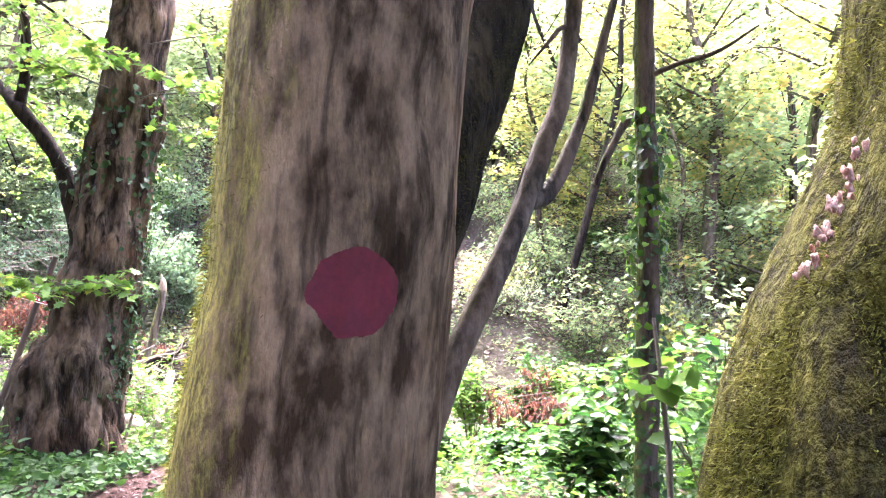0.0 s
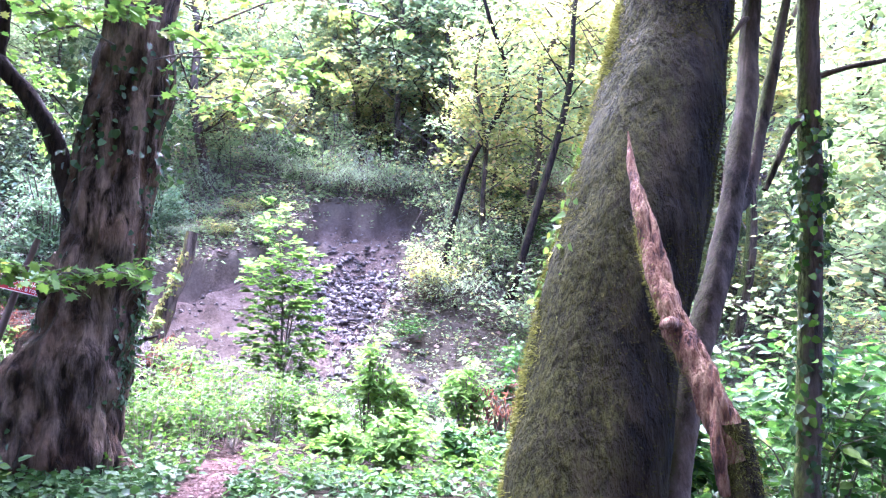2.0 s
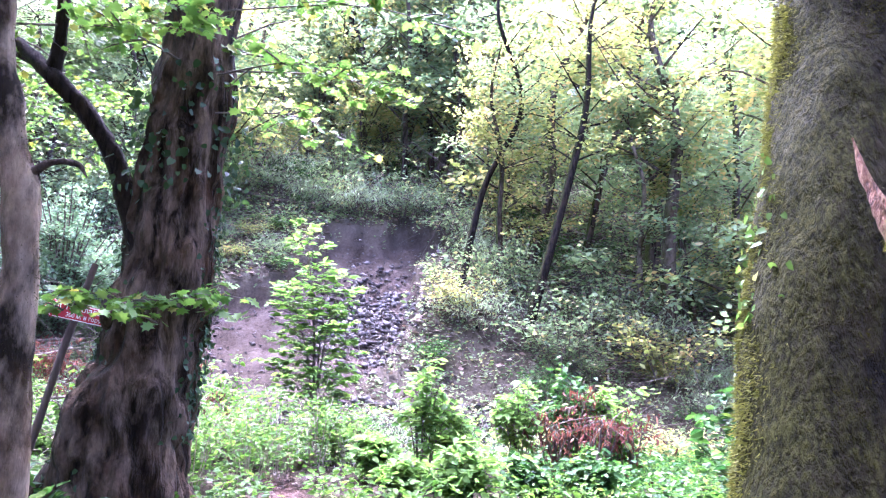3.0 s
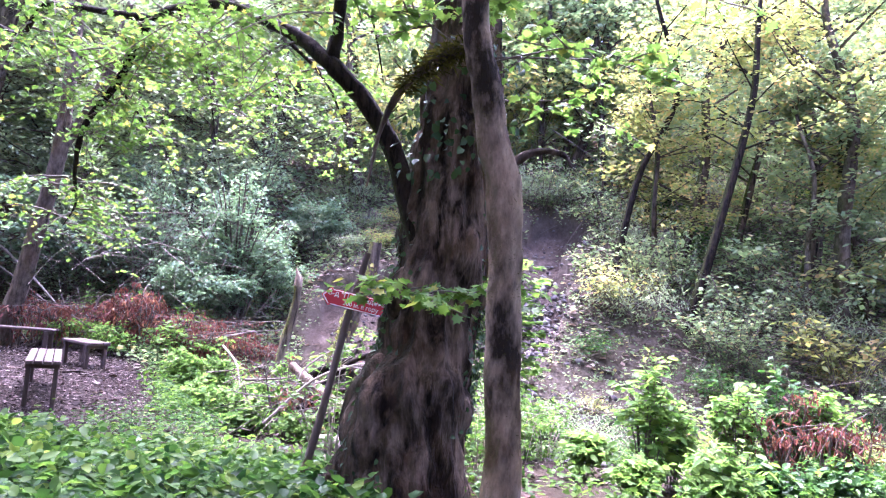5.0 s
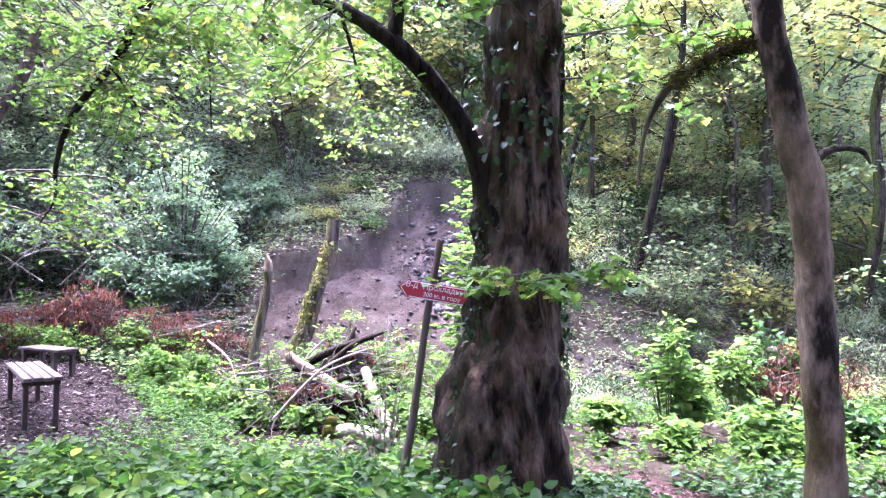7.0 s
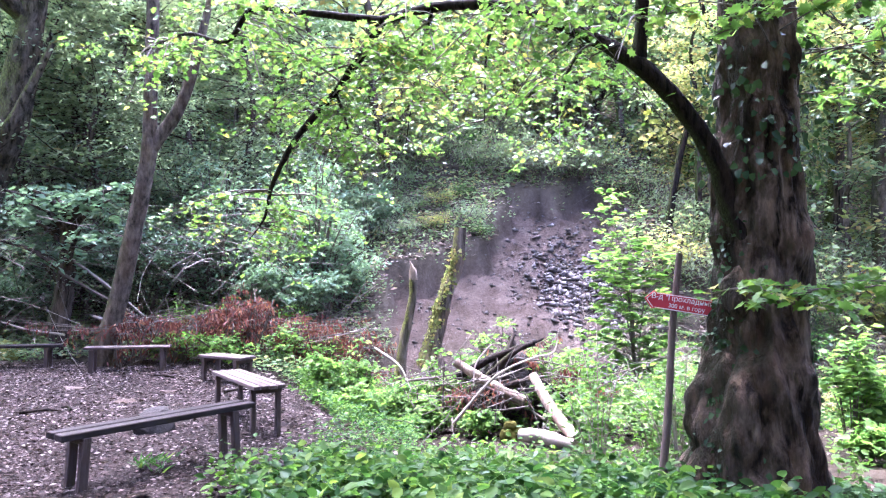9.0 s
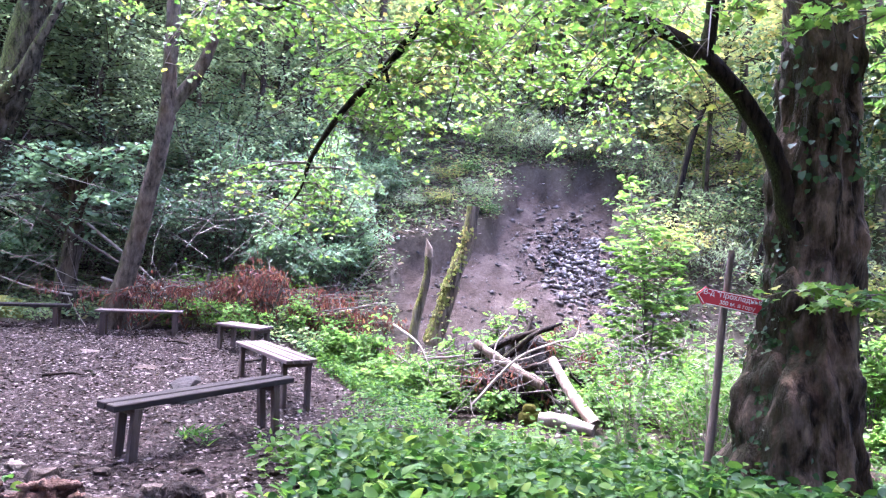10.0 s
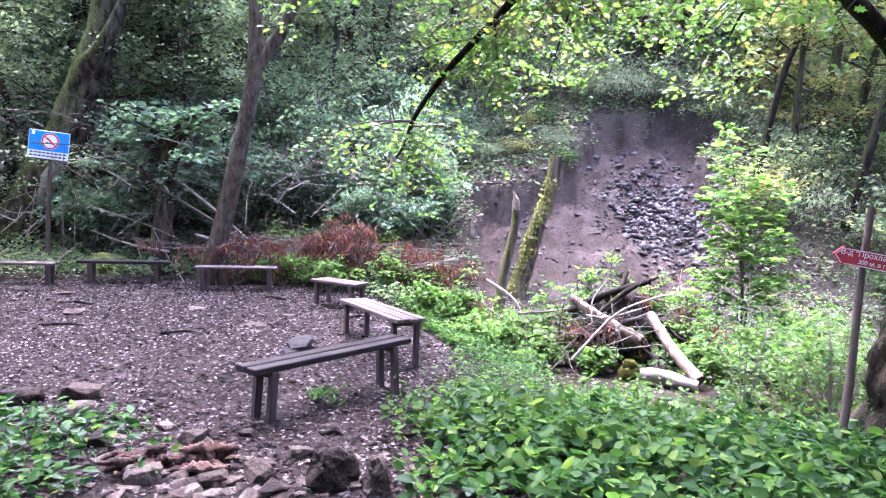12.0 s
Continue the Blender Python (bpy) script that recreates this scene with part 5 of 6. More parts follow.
litter("forest_litter", x, y, rng, 0.06, M_LITTER, "dark fallen leaves under the trees")
x, y = scatter(16000, -9, 4, 9, 24, rng, lambda x, y: 1 - slide_mask(x, y))
litter("bank_litter", x, y, rng, 0.09, M_LITTER, "dry leaves on the bank")


def stones(name, x, y, size, rng, mat, label, sink=0.35):
    """Many small angular stones as one object."""
    base = np.array([(1, 0, 0), (-1, 0, 0), (0, 1, 0), (0, -1, 0), (0, 0, 1), (0, 0, -1)], dtype=float)
    tri = np.array([(0, 2, 4), (2, 1, 4), (1, 3, 4), (3, 0, 4), (2, 0, 5), (1, 2, 5), (3, 1, 5), (0, 3, 5)])
    n = len(x)
    s = size * np.minimum(rng.lognormal(0, 0.5, n), 2.2)
    sc = rng.uniform(0.5, 1.1, (n, 3)) * s[:, None] * [1, 1, 0.6]
    v = base[None] * sc[:, None] + rng.normal(0, 0.22, (n, 6, 3)) * s[:, None, None]
    a = rng.uniform(0, 2 * np.pi, n)
    ca, sa = np.cos(a)[:, None], np.sin(a)[:, None]
    v = np.stack([v[..., 0] * ca - v[..., 1] * sa, v[..., 0] * sa + v[..., 1] * ca, v[..., 2]], -1)
    v += np.stack([x, y, ground_z(x, y) + s * (0.35 - sink)], 1)[:, None]
    f = tri[None] + (np.arange(n) * 6)[:, None, None]
    return tagged(link_mesh(name, array_mesh(name, v.reshape(-1, 3), f.reshape(-1, 3), False), mat), label, "stones", kind="stuff")


x, y = scatter(9000, -16.5, -6.8, 4.2, 14.5, rng, lambda x, y: clearing_mask(x, y))
stones("gravel", x, y, 0.011, rng, M_GRAVEL, "grey gravel pressed into the clearing")
x, y = rng.normal(-2.35, 0.7, 1500), rng.normal(18.0, 0.9, 1500)
stones("scree", x, y, 0.06, rng, M_SCREE, "heap of broken grey stones on the landslide", 0.1)
x, y = scatter(1500, -6.5, -0.4, 15.6, 22, rng, slide_mask)
stones("scree", x, y, 0.035, rng, M_SCREE, "scattered stones on the bare slope", 0.1)
x, y = scatter(1200, -5, 1.5, 12.4, 15.4, rng)
stones("creek_stones", x, y, 0.07, rng, M_SCREE, "pale stones of the creek bed", 0.1)

for k, (sx, sy, w, lab) in enumerate(((-11.3, 7.0, 0.2, "brown stone"), (-10.87, 7.15, 0.19, "brown stone"), (-9.68, 6.3, 0.14, "grey stone"), (-9.1, 5.72, 0.13, "brown stone"), (-8.95, 5.5, 0.1, "grey stone"),
                                      (-8.1, 5.7, 0.09, "grey stone"), (-9.78, 5.62, 0.14, "grey stone"), (-10.72, 6.7, 0.16, "pale flat stone"), (-10.3, 6.2, 0.13, "grey stone"), (-9.35, 5.6, 0.11, "pale flat stone"),
                                      (-8.9, 6.1, 0.09, "grey stone"), (-7.85, 5.5, 0.11, "reddish stone"), (-9.95, 6.55, 0.1, "grey stone"), (-8.2, 6.6, 0.06, "grey stone"), (-10.95, 6.3, 0.15, "flat grey stone"), (-7.4, 6.9, 0.1, "mossy stone"))):
    rock("stone", (sx, sy, gz(sx, sy) + w * 0.18), (w, w * 0.75, w * 0.5), k + 3, M_ROCK, lab + " lying at the clearing's edge", "stone", "stones edging the clearing")
for k, (sx, sy, w) in enumerate(((-12.6, 10.6, 0.2), (-11.2, 11.2, 0.16), (-10.2, 10.2, 0.17), (-13.4, 12.0, 0.18), (-9.9, 11.0, 0.14), (-14.2, 12.3, 0.2), (-8.4, 8.0, 0.07), (-8.0, 7.2, 0.08))):
    rock("stone", (sx, sy, gz(sx, sy)), (w, w * 0.7, w * 0.22), k + 31, M_ROCK, "flat stone half sunk in the trodden ground", "stone", "flat stones in the clearing")


def wood_thing(name, pts, rad, mat, label, category="log", n=24, seg=12, lump=0.15, scale=6, group=""):
    m = np.mean(np.asarray(pts), axis=0)
    v, f = tube(np.asarray(pts) - m, rad, n, seg, lump, scale)
    ob = link_mesh(name, clean(array_mesh(name, v, f)), mat)
    ob.location = m
    return tagged(ob, label, category, group)


# rotten log that lies in pieces at the stones
def rotten_log(x, y, length, r, turn, seed):
    rng = np.random.default_rng(seed)
    t = thing("rotten_log", (x, y, gz(x, y)), "crumbling reddish rotten log split into fibres among the stones", "log", "rotten log pieces")
    d = np.array([math.cos(turn), math.sin(turn), 0])
    e = np.array([-d[1], d[0], 0])
    for k in range(20):
        a = rng.uniform(0, math.pi)
        q = r * math.sqrt(rng.uniform(0.15, 1))
        c = e * math.cos(a) * q + [0, 0, math.sin(a) * q * 0.85] + d * rng.normal(0, 0.18 * length)
        h = length * rng.uniform(0.2, 0.45)
        w = r * rng.uniform(0.2, 0.42)
        limb("splinter", [tube([c - d * h + rng.normal(0, 0.012, 3), c + rng.normal(0, 0.012, 3), c + d * h + rng.normal(0, 0.012, 3)], (w * 0.3, w, w * 0.4), 26, 9, 0.9, 26, seed=k)], M_ROTLOG, t)


M_ROTLOG = rough_mat("rotten_log_wood", [(0.34, (0.012, 0.006, 0.005)), (0.47, (0.048, 0.021, 0.013)), (0.62, (0.125, 0.07, 0.046))], 16, 90, stretch=(0.4, 1, 1), strength=1.0, dist=0.02, vary=0.25)
rotten_log(-9.48, 5.86, 0.42, 0.15, 0.2, 1)
rotten_log(-9.86, 5.78, 0.32, 0.13, 0.6, 2)
rotten_log(-7.95, 5.45, 0.2, 0.06, 1.0, 3)
rng = np.random.default_rng(51)
for k in range(64):
    sx, sy, w = rng.uniform(-11.4, -7.7), rng.uniform(5.1, 6.5), rng.uniform(0.04, 0.1)
    rock("stone", (sx, sy, gz(sx, sy) + w * 0.12), (w, w * rng.uniform(0.6, 1), w * rng.uniform(0.25, 0.6)), 90 + k, M_ROCK, "small angular brown stone at the clearing's edge", "stone", "stones edging the clearing")

for k in range(130):
    sx = rng.uniform(-9.9, -7.6)
    sy, w = 5.15 + 0.95 * rng.random() ** 1.4 + 0.1 * math.sin(sx * 5), rng.uniform(0.025, 0.085)
    rock("stone", (sx, sy, gz(sx, sy) + w * 0.1), (w, w * rng.uniform(0.6, 1), w * rng.uniform(0.2, 0.5)), 300 + k, M_ROCK, "small flat brown stone in the rubble strip", "stone", "rubble along the clearing")
for k, (sx, sy, w) in enumerate(((-8.64, 5.66, 0.15), (-8.36, 5.6, 0.12))):
    boulder("pitted_stone", (sx, sy, gz(sx, sy) + 0.05), (w, w * 0.8, w * 1.2), 210 + k, M_ROCK, "rough pitted upright stone at the clearing's edge", "stone", "stones edging the clearing", sub=4)

for k, (sx, sy, ln, a) in enumerate(((-12.4, 9.9, 0.5, 0.1), (-10.9, 9.6, 0.4, 0.2), (-10.7, 9.75, 0.3, 2.3), (-12.9, 11.2, 0.5, 3.0), (-9.0, 10.9, 0.3, 0.5), (-8.75, 6.5, 0.14, 0.1), (-10.4, 12.2, 0.4, 2.8))):
    d = np.array([math.cos(a), math.sin(a), 0]) * ln * 0.55
    c = np.array([sx, sy, gz(sx, sy) + 0.015])
    wood_thing("fallen_stick", [c - d, c + [0.02, 0.05, 0.015], c + d], (0.02, 0.016, 0.006), M_BARK_LIMB, "dark fallen stick on the trodden ground", "stick", 14, 7, 0.25, 9, "sticks on the clearing")

# ---- debris pile below the clearing ----
rng = np.random.default_rng(55)
wood_thing("white_log", [(-5.02, 10.85, 0.85), (-4.88, 10.4, 0.5), (-4.7, 9.85, 0.2)], (0.06, 0.07, 0.08), M_DEADWOOD, "bare pale log leaning on the debris", n=30, seg=16)
wood_thing("split_log", [(-6.05, 11.2, 1.0), (-5.6, 11.0, 0.72), (-5.15, 10.8, 0.5)], (0.06, 0.075, 0.07), M_DEADWOOD, "pale split log with torn bark", n=30, seg=16, lump=0.3)
wood_thing("pale_slab", [(-5.35, 10.1, 0.22), (-5.05, 9.95, 0.2), (-4.75, 9.75, 0.16)], (0.08, 0.1, 0.07), M_TWIG_PALE, "short weathered pale log on the ground", n=20, seg=12, lump=0.3)
wood_thing("leaning_branch", [(-6.16, 10.4, 0.3), (-5.6, 10.5, 0.88), (-5.1, 10.5, 1.12), (-4.8, 10.55, 1.2), (-4.72, 10.6, 1.5)], (0.02, 0.018, 0.014, 0.011, 0.005), M_TWIG_PALE, "thin grey branch across the debris", "branch", seg=8)
wood_thing("thick_root", [(-5.9, 11.4, 0.4), (-5.5, 11.3, 0.85), (-5.15, 11.3, 1.15), (-4.75, 11.4, 1.3)], (0.06, 0.05, 0.04, 0.015), M_BARK_LIMB, "dark bare root among the debris", "root")
wood_thing("fallen_log", [(-4.0, 10.9, 0.3), (-3.5, 10.7, 0.28), (-3.0, 10.4, 0.12)], (0.09, 0.085, 0.07), M_DEADWOOD, "short fallen trunk among plants")
for k in range(46):
    a = rng.uniform(0, 2 * np.pi)
    c = np.array([rng.normal(-5.15, 0.6), rng.normal(11.4, 0.35), 0])
    c[2] = gz(c[0], c[1]) + abs(rng.normal(0.45, 0.3))
    d = np.array([math.cos(a), math.sin(a) * 0.7, rng.normal(0, 0.4)]) * rng.uniform(0.25, 0.6)
    wood_thing("debris_stick", [c - d, c + rng.normal(0, 0.06, 3), c + d], (rng.uniform(0.01, 0.028), 0.014, 0.006), M_TWIG if k % 4 else M_TWIG_PALE, "broken stick in the debris heap", "stick", 10, 7, 0.2, 8, "sticks of the debris heap")
boulder("root_mass", (-5.2, 11.75, gz(-5.2, 11.75) + 0.5), (0.6, 0.4, 0.8), 71, rough_mat("root_earth", [(0.3, (0.012, 0.009, 0.007)), (0.7, (0.045, 0.033, 0.026))], 7, 40, strength=1.0, dist=0.06), "earthy root mass of a fallen tree", "root mass", sub=4)
for k, (a, b, r) in enumerate((((-6.0, 11.5, 0.75), (-4.9, 11.3, 1.25), 0.06), ((-5.9, 11.2, 0.45), (-4.9, 11.6, 0.9), 0.05), ((-5.6, 11.0, 0.35), (-5.15, 11.6, 1.35), 0.045), ((-4.7, 11.2, 0.3), (-5.2, 11.7, 1.3), 0.05), ((-5.9, 10.9, 0.4), (-5.2, 10.95, 0.75), 0.05), ((-4.3, 10.9, 0.3), (-5.0, 11.3, 0.8), 0.045))):
    a, b = np.array(a), np.array(b)
    wood_thing("dark_log", [a, (a + b) / 2 + [0, 0, 0.05], b], (r, r * 0.9, r * 0.7), M_BARK_LIMB, "dark broken trunk lying in the debris heap", "log", 20, 10, 0.25, 8, "dark logs of the debris heap")
boulder("mossy_stone", (-5.42, 10.35, gz(-5.42, 10.35) + 0.1), (0.14, 0.14, 0.16), 72, M_MOSS_DARK, "moss-covered stone in the debris", "stone")


def hanging_dead(name, c, w, h, n, rng, label):
    """Withered leaves hanging from a bundle of twigs."""
    t = thing(name, c, label, "dead branch", "withered branches")
    st = [[(rng.normal(0, 0.06), rng.normal(0, 0.06), 0.0), (rng.normal(0, w * 0.5), rng.normal(0, w * 0.3), h * 0.6), (rng.normal(0, w * 1.3), rng.normal(0, w * 0.6), h * rng.uniform(0.35, 0.95))] for _ in range(9)]
    bundle(limb("stem", [tube(s, (0.016, 0.01, 0.004), 8, 5) for s in st], M_TWIG, t))
    sub = list(st)
    for s in st:
        sub += twigs_from(spline(s, 12), rng, 4, 0.3, 0.2, -0.2, 0.4)
    pos = spray_points(sub, rng, n, 0.05)
    ax = rng.normal(0, 0.45, (len(pos), 3)) + [0, 0, -0.9]
    leaves("dead_leaves", pos, ax, rng.normal(0, 1, (len(pos), 3)), rng.uniform(0.05, 0.13, len(pos)), NARROW, M_LEAF_DEAD, t, "curled red-brown withered leaves")
    return t


for cx, cy, w, h in ((-5.75, 11.0, 0.3, 0.95), (-5.05, 11.55, 0.22, 1.75), (-4.35, 11.3, 0.22, 1.3), (-4.15, 11.2, 0.22, 0.9),
                     (0.2, 9.8, 0.22, 1.15), (0.8, 9.9, 0.25, 1.3), (1.3, 10.2, 0.25, 1.1), (0.6, 10.3, 0.25, 1.5)):
    hanging_dead("withered_branch", (cx, cy, gz(cx, cy)), w, h, 7 if cx < -3 else 5, rng, "withered red-brown branch hanging over the ground plants")
for k in range(24):
    cx, cy = rng.uniform(-11.6, -7.2), rng.uniform(13.4, 14.9)
    hanging_dead("withered_brush", (cx, cy, gz(cx, cy) - 0.05), 0.7, rng.uniform(0.5, 1.25), 9, rng, "withered red-brown brush heaped behind the benches")
hanging_dead("red_leaved_brush", (-9.3, 13.4, gz(-9.3, 13.4)), 0.35, 1.7, 14, rng, "upright branch with dark red leaves")
hanging_dead("red_leaved_brush", (-9.7, 13.6, gz(-9.7, 13.6)), 0.35, 1.3, 14, rng, "upright branch with dark red leaves")
for k, (a, b, r) in enumerate((((-13.0, 14.6, 2.7), (-10.8, 14.3, 1.0), 0.03), ((-12.9, 14.4, 2.3), (-10.4, 14.0, 0.85), 0.025), ((-12.2, 14.2, 1.5), (-9.8, 13.6, 0.85), 0.03), ((-10.6, 13.8, 0.8), (-10.3, 13.9, 1.7), 0.05),
                               ((-8.6, 13.6, 1.0), (-7.4, 13.9, 1.3), 0.025), ((-9.8, 14.3, 1.4), (-8.0, 13.7, 0.8), 0.025), ((-12.6, 14.0, 1.2), (-14.2, 14.5, 1.5), 0.02))):
    a, b = np.array(a), np.array(b)
    wood_thing("fallen_pole", [a, (a + b) / 2 + [0, 0, 0.06 - 0.02 * k], b], (r, r * 0.8, r * 0.4), M_TWIG_PALE if k % 2 == 0 else M_TWIG, "fallen thin stem lying in the brush", "branch", 20, 8, 0.15, 8, "fallen stems")
boulder("mossy_block", (-13.9, 14.4, gz(-13.9, 14.4) + 0.12), (0.4, 0.25, 0.22), 81, rough_mat("yellow_moss", [(0.3, (0.05, 0.06, 0.012)), (0.7, (0.17, 0.17, 0.03))], 8, 60), "block overgrown with yellow moss behind the benches", "stone")

# ---- saplings and bushes ----
for k, (bx, by, h, r) in enumerate(((-6.9, 12.0, 0.9, 0.45), (-6.3, 12.3, 1.0, 0.4), (-5.9, 11.7, 0.8, 0.4), (-7.4, 11.5, 0.7, 0.4), (-4.9, 12.3, 1.5, 0.5), (-4.45, 11.0, 0.9, 0.4), (-5.55, 12.4, 1.3, 0.4),
                                    (-4.3, 10.3, 0.7, 0.35), (-3.9, 11.9, 1.3, 0.5), (-6.5, 10.9, 0.6, 0.35), (-5.1, 11.3, 1.0, 0.3), (-3.6, 10.6, 0.9, 0.4), (-8.0, 12.3, 0.8, 0.45), (-5.75, 10.7, 0.5, 0.3),
                                    (-7.5, 12.4, 1.3, 0.5), (-6.7, 11.6, 1.1, 0.45), (-6.2, 11.9, 1.5, 0.5), (-5.75, 12.0, 1.8, 0.45), (-5.3, 12.2, 2.3, 0.45), (-4.75, 12.0, 2.1, 0.5), (-4.2, 11.7, 1.8, 0.5), (-2.6, 11.6, 1.2, 0.5))):
    shrub("young_bush", (bx, by, gz(bx, by)), h, r, 11, 10, 0.1, 700 + k, M_LEAF_BUSH, OVAL, "small fresh green bush growing through the debris", "bushes in the debris", scatter=0.1)
def sapling(name, base, stems, label, seed, leaf=0.13):
    """Thin stems with short rising side branches and opposite leaves, thinning to a pointed top."""
    rng = np.random.default_rng(seed)
    t = thing(name, (*base, gz(*base)), label, "sapling")
    pos, ax, nr, tubes = [], [], [], []
    for tip, r in stems:
        st = spline(local(t, [(*base, gz(*base) - 0.1), (base[0] * 0.75 + tip[0] * 0.25, base[1] * 0.7 + tip[1] * 0.3, tip[2] * 0.5 + 0.05), tip]), 40)
        limb("stem", [tube(st[::4], (r, r * 0.7, r * 0.15), 14, 6)], M_TWIG, t)
        for i in range(9, 40):
            f = i / 39
            for q in range(2):
                if rng.random() < 0.22:
                    continue
                a = i * 1.35 + q * 3.14 + rng.normal(0, 0.3)
                reach = (0.72 * (1 - f) ** 0.6 + 0.1) * rng.uniform(0.35, 1.35)
                d = np.array([math.cos(a), math.sin(a), 0.35 + 0.4 * f])
                br = [st[i], st[i] + d * reach * 0.6, st[i] + d * reach + [0, 0, -0.12 * reach]]
                tubes.append(tube(br, (0.006, 0.004, 0.002), 4, 3, cap=False))
                p = spline(br, 12)
                n = max(5, int(15 * reach / 0.6))
                for k in range(n):
                    u = 11 if k == 0 else int(rng.uniform(5, 12))
                    side = rng.choice([-1, 1])
                    pos.append(p[min(u, 11)] + rng.normal(0, 0.012, 3))
                    ax.append(d * 0.6 + np.array([-d[1], d[0], 0]) * side * 0.9 + [0, 0, rng.normal(-0.35, 0.2)])
                    nr.append(rng.normal(0, 0.3, 3) + [0, 0, 1])
    bundle(limb("twig", tubes, M_TWIG, t))
    bundle(leaves("foliage", np.array(pos), np.array(ax), np.array(nr), leaf * rng.uniform(0.55, 1.15, len(pos)), OVAL, M_LEAF_BUSH, t))
    return t


for k, (bx, by, h, r) in enumerate(((-11.0, 13.7, 0.7, 0.45), (-10.2, 13.5, 0.8, 0.5), (-9.5, 13.0, 0.7, 0.45), (-8.8, 13.3, 0.9, 0.45), (-8.2, 13.7, 0.9, 0.5), (-7.6, 13.3, 0.8, 0.45), (-9.9, 14.6, 1.3, 0.55), (-8.7, 14.4, 1.2, 0.5), (-10.8, 14.8, 1.3, 0.5), (-7.9, 12.8, 0.7, 0.4), (-7.1, 13.0, 0.7, 0.4))):
    shrub("young_bush", (bx, by, gz(bx, by)), h, r, 10, 9, 0.085, 760 + k, M_LEAF_BUSH if k % 3 else M_LEAF_MAPLE, OVAL, "small green bush among the withered brush", "bushes among the brush", scatter=0.1)
sapling("bright_sapling", (-3.03, 12.38), (((-3.4, 12.6, 3.6), 0.03), ((-2.75, 12.3, 2.7), 0.022), ((-3.55, 12.1, 2.5), 0.02), ((-3.0, 12.9, 2.9), 0.02)), "young sapling with fresh light green leaves", 201, 0.16)
for k, (bx, by, h, r, lm) in enumerate(((-1.5, 9.3, 1.95, 0.36, M_LEAF_BUSH), (-1.15, 9.5, 1.3, 0.3, M_LEAF_BUSH), (-0.2, 10.0, 1.75, 0.4, M_LEAF_BUSH), (0.55, 10.6, 1.9, 0.42, M_LEAF_HERB), (1.2, 10.4, 1.7, 0.45, M_LEAF_BUSH),
                                        (-1.2, 7.9, 0.75, 0.35, M_LEAF_BUSH), (-0.5, 8.3, 0.6, 0.3, M_LEAF_HERB), (0.3, 8.6, 0.75, 0.35, M_LEAF_HERB), (-2.1, 9.8, 0.8, 0.3, M_LEAF_BUSH), (-1.75, 8.6, 0.5, 0.25, M_LEAF_BUSH))):
    shrub("leafy_bush", (bx, by, gz(bx, by)), h, r, 13, 10, 0.12, 210 + k, lm, OVAL, "bushy light green shrub on the slope", "bushes on the slope", scatter=0.14)
for k, (bx, by, h, r) in enumerate(((1.9, 5.6, 1.9, 0.8), (2.8, 6.2, 2.1, 0.9), (2.3, 7.6, 1.9, 0.9), (3.4, 5.0, 2.2, 0.9), (1.4, 7.0, 1.5, 0.7), (3.8, 7.4, 2.2, 1.0), (0.9, 6.0, 1.1, 0.5))):
    shrub("elder_bush", (bx, by, gz(bx, by)), h, r, 16, 11, 0.13, 230 + k, M_LEAF_HERB, OVAL, "dense green bush with pointed leaves", "bushes under the thin trees", scatter=0.1)
for k, (bx, by, h, r) in enumerate(((-8.5, 15.9, 4.8, 1.1), (-9.4, 16.4, 3.6, 1.6), (-8.9, 15.2, 2.2, 1.1), (-8.1, 17.0, 2.6, 0.9), (-10.6, 16.4, 3.8, 1.7), (-12.2, 16.2, 3.4, 1.5), (-13.6, 16.6, 4.0, 1.6), (-11.6, 18.5, 5.0, 2.0),
                                    (-15.5, 18.0, 4.4, 2.0), (-17.6, 17.6, 4.0, 1.8), (-18.6, 14.5, 3.5, 1.6), (-14.6, 15.6, 2.2, 1.1), (-7.6, 19.6, 1.8, 0.9), (-9.4, 19.4, 4.4, 2.0), (-18.0, 20, 5, 2.4), (-20.5, 16, 4.5, 2.2))):
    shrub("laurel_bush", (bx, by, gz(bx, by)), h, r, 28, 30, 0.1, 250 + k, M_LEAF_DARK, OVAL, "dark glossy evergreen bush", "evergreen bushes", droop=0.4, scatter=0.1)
for k, (bx, by) in enumerate(((-4.2, 7.9), (-4.0, 9.0), (-3.6, 9.9), (-4.9, 8.2), (-3.3, 11.0), (-6.6, 11.6), (-7.3, 12.3), (-4.4, 12.2), (-4.35, 11.2), (-5.0, 11.9), (-3.2, 9.6), (-2.8, 10.4), (-3.4, 8.8), (-2.4, 11.2), (-3.9, 8.4), (-3.0, 11.6))):
    shrub("thin_shrub", (bx, by, gz(bx, by)), rng.uniform(0.9, 1.7), 0.6, 10, 8, 0.075, 280 + k, M_LEAF_BRIGHT, OVAL, "open shrub with small leaves", "open shrubs by the debris", scatter=0.15, smat=M_TWIG_PALE)
# seedling leaves beside the near trunk
shrub("seedling", (0.74, 1.95, gz(0.74, 1.95)), 2.35, 0.15, 4, 5, 0.075, 299, M_LEAF_BRIGHT, HEART, "thin seedling with broad bright leaves", category="sapling", scatter=0.2)

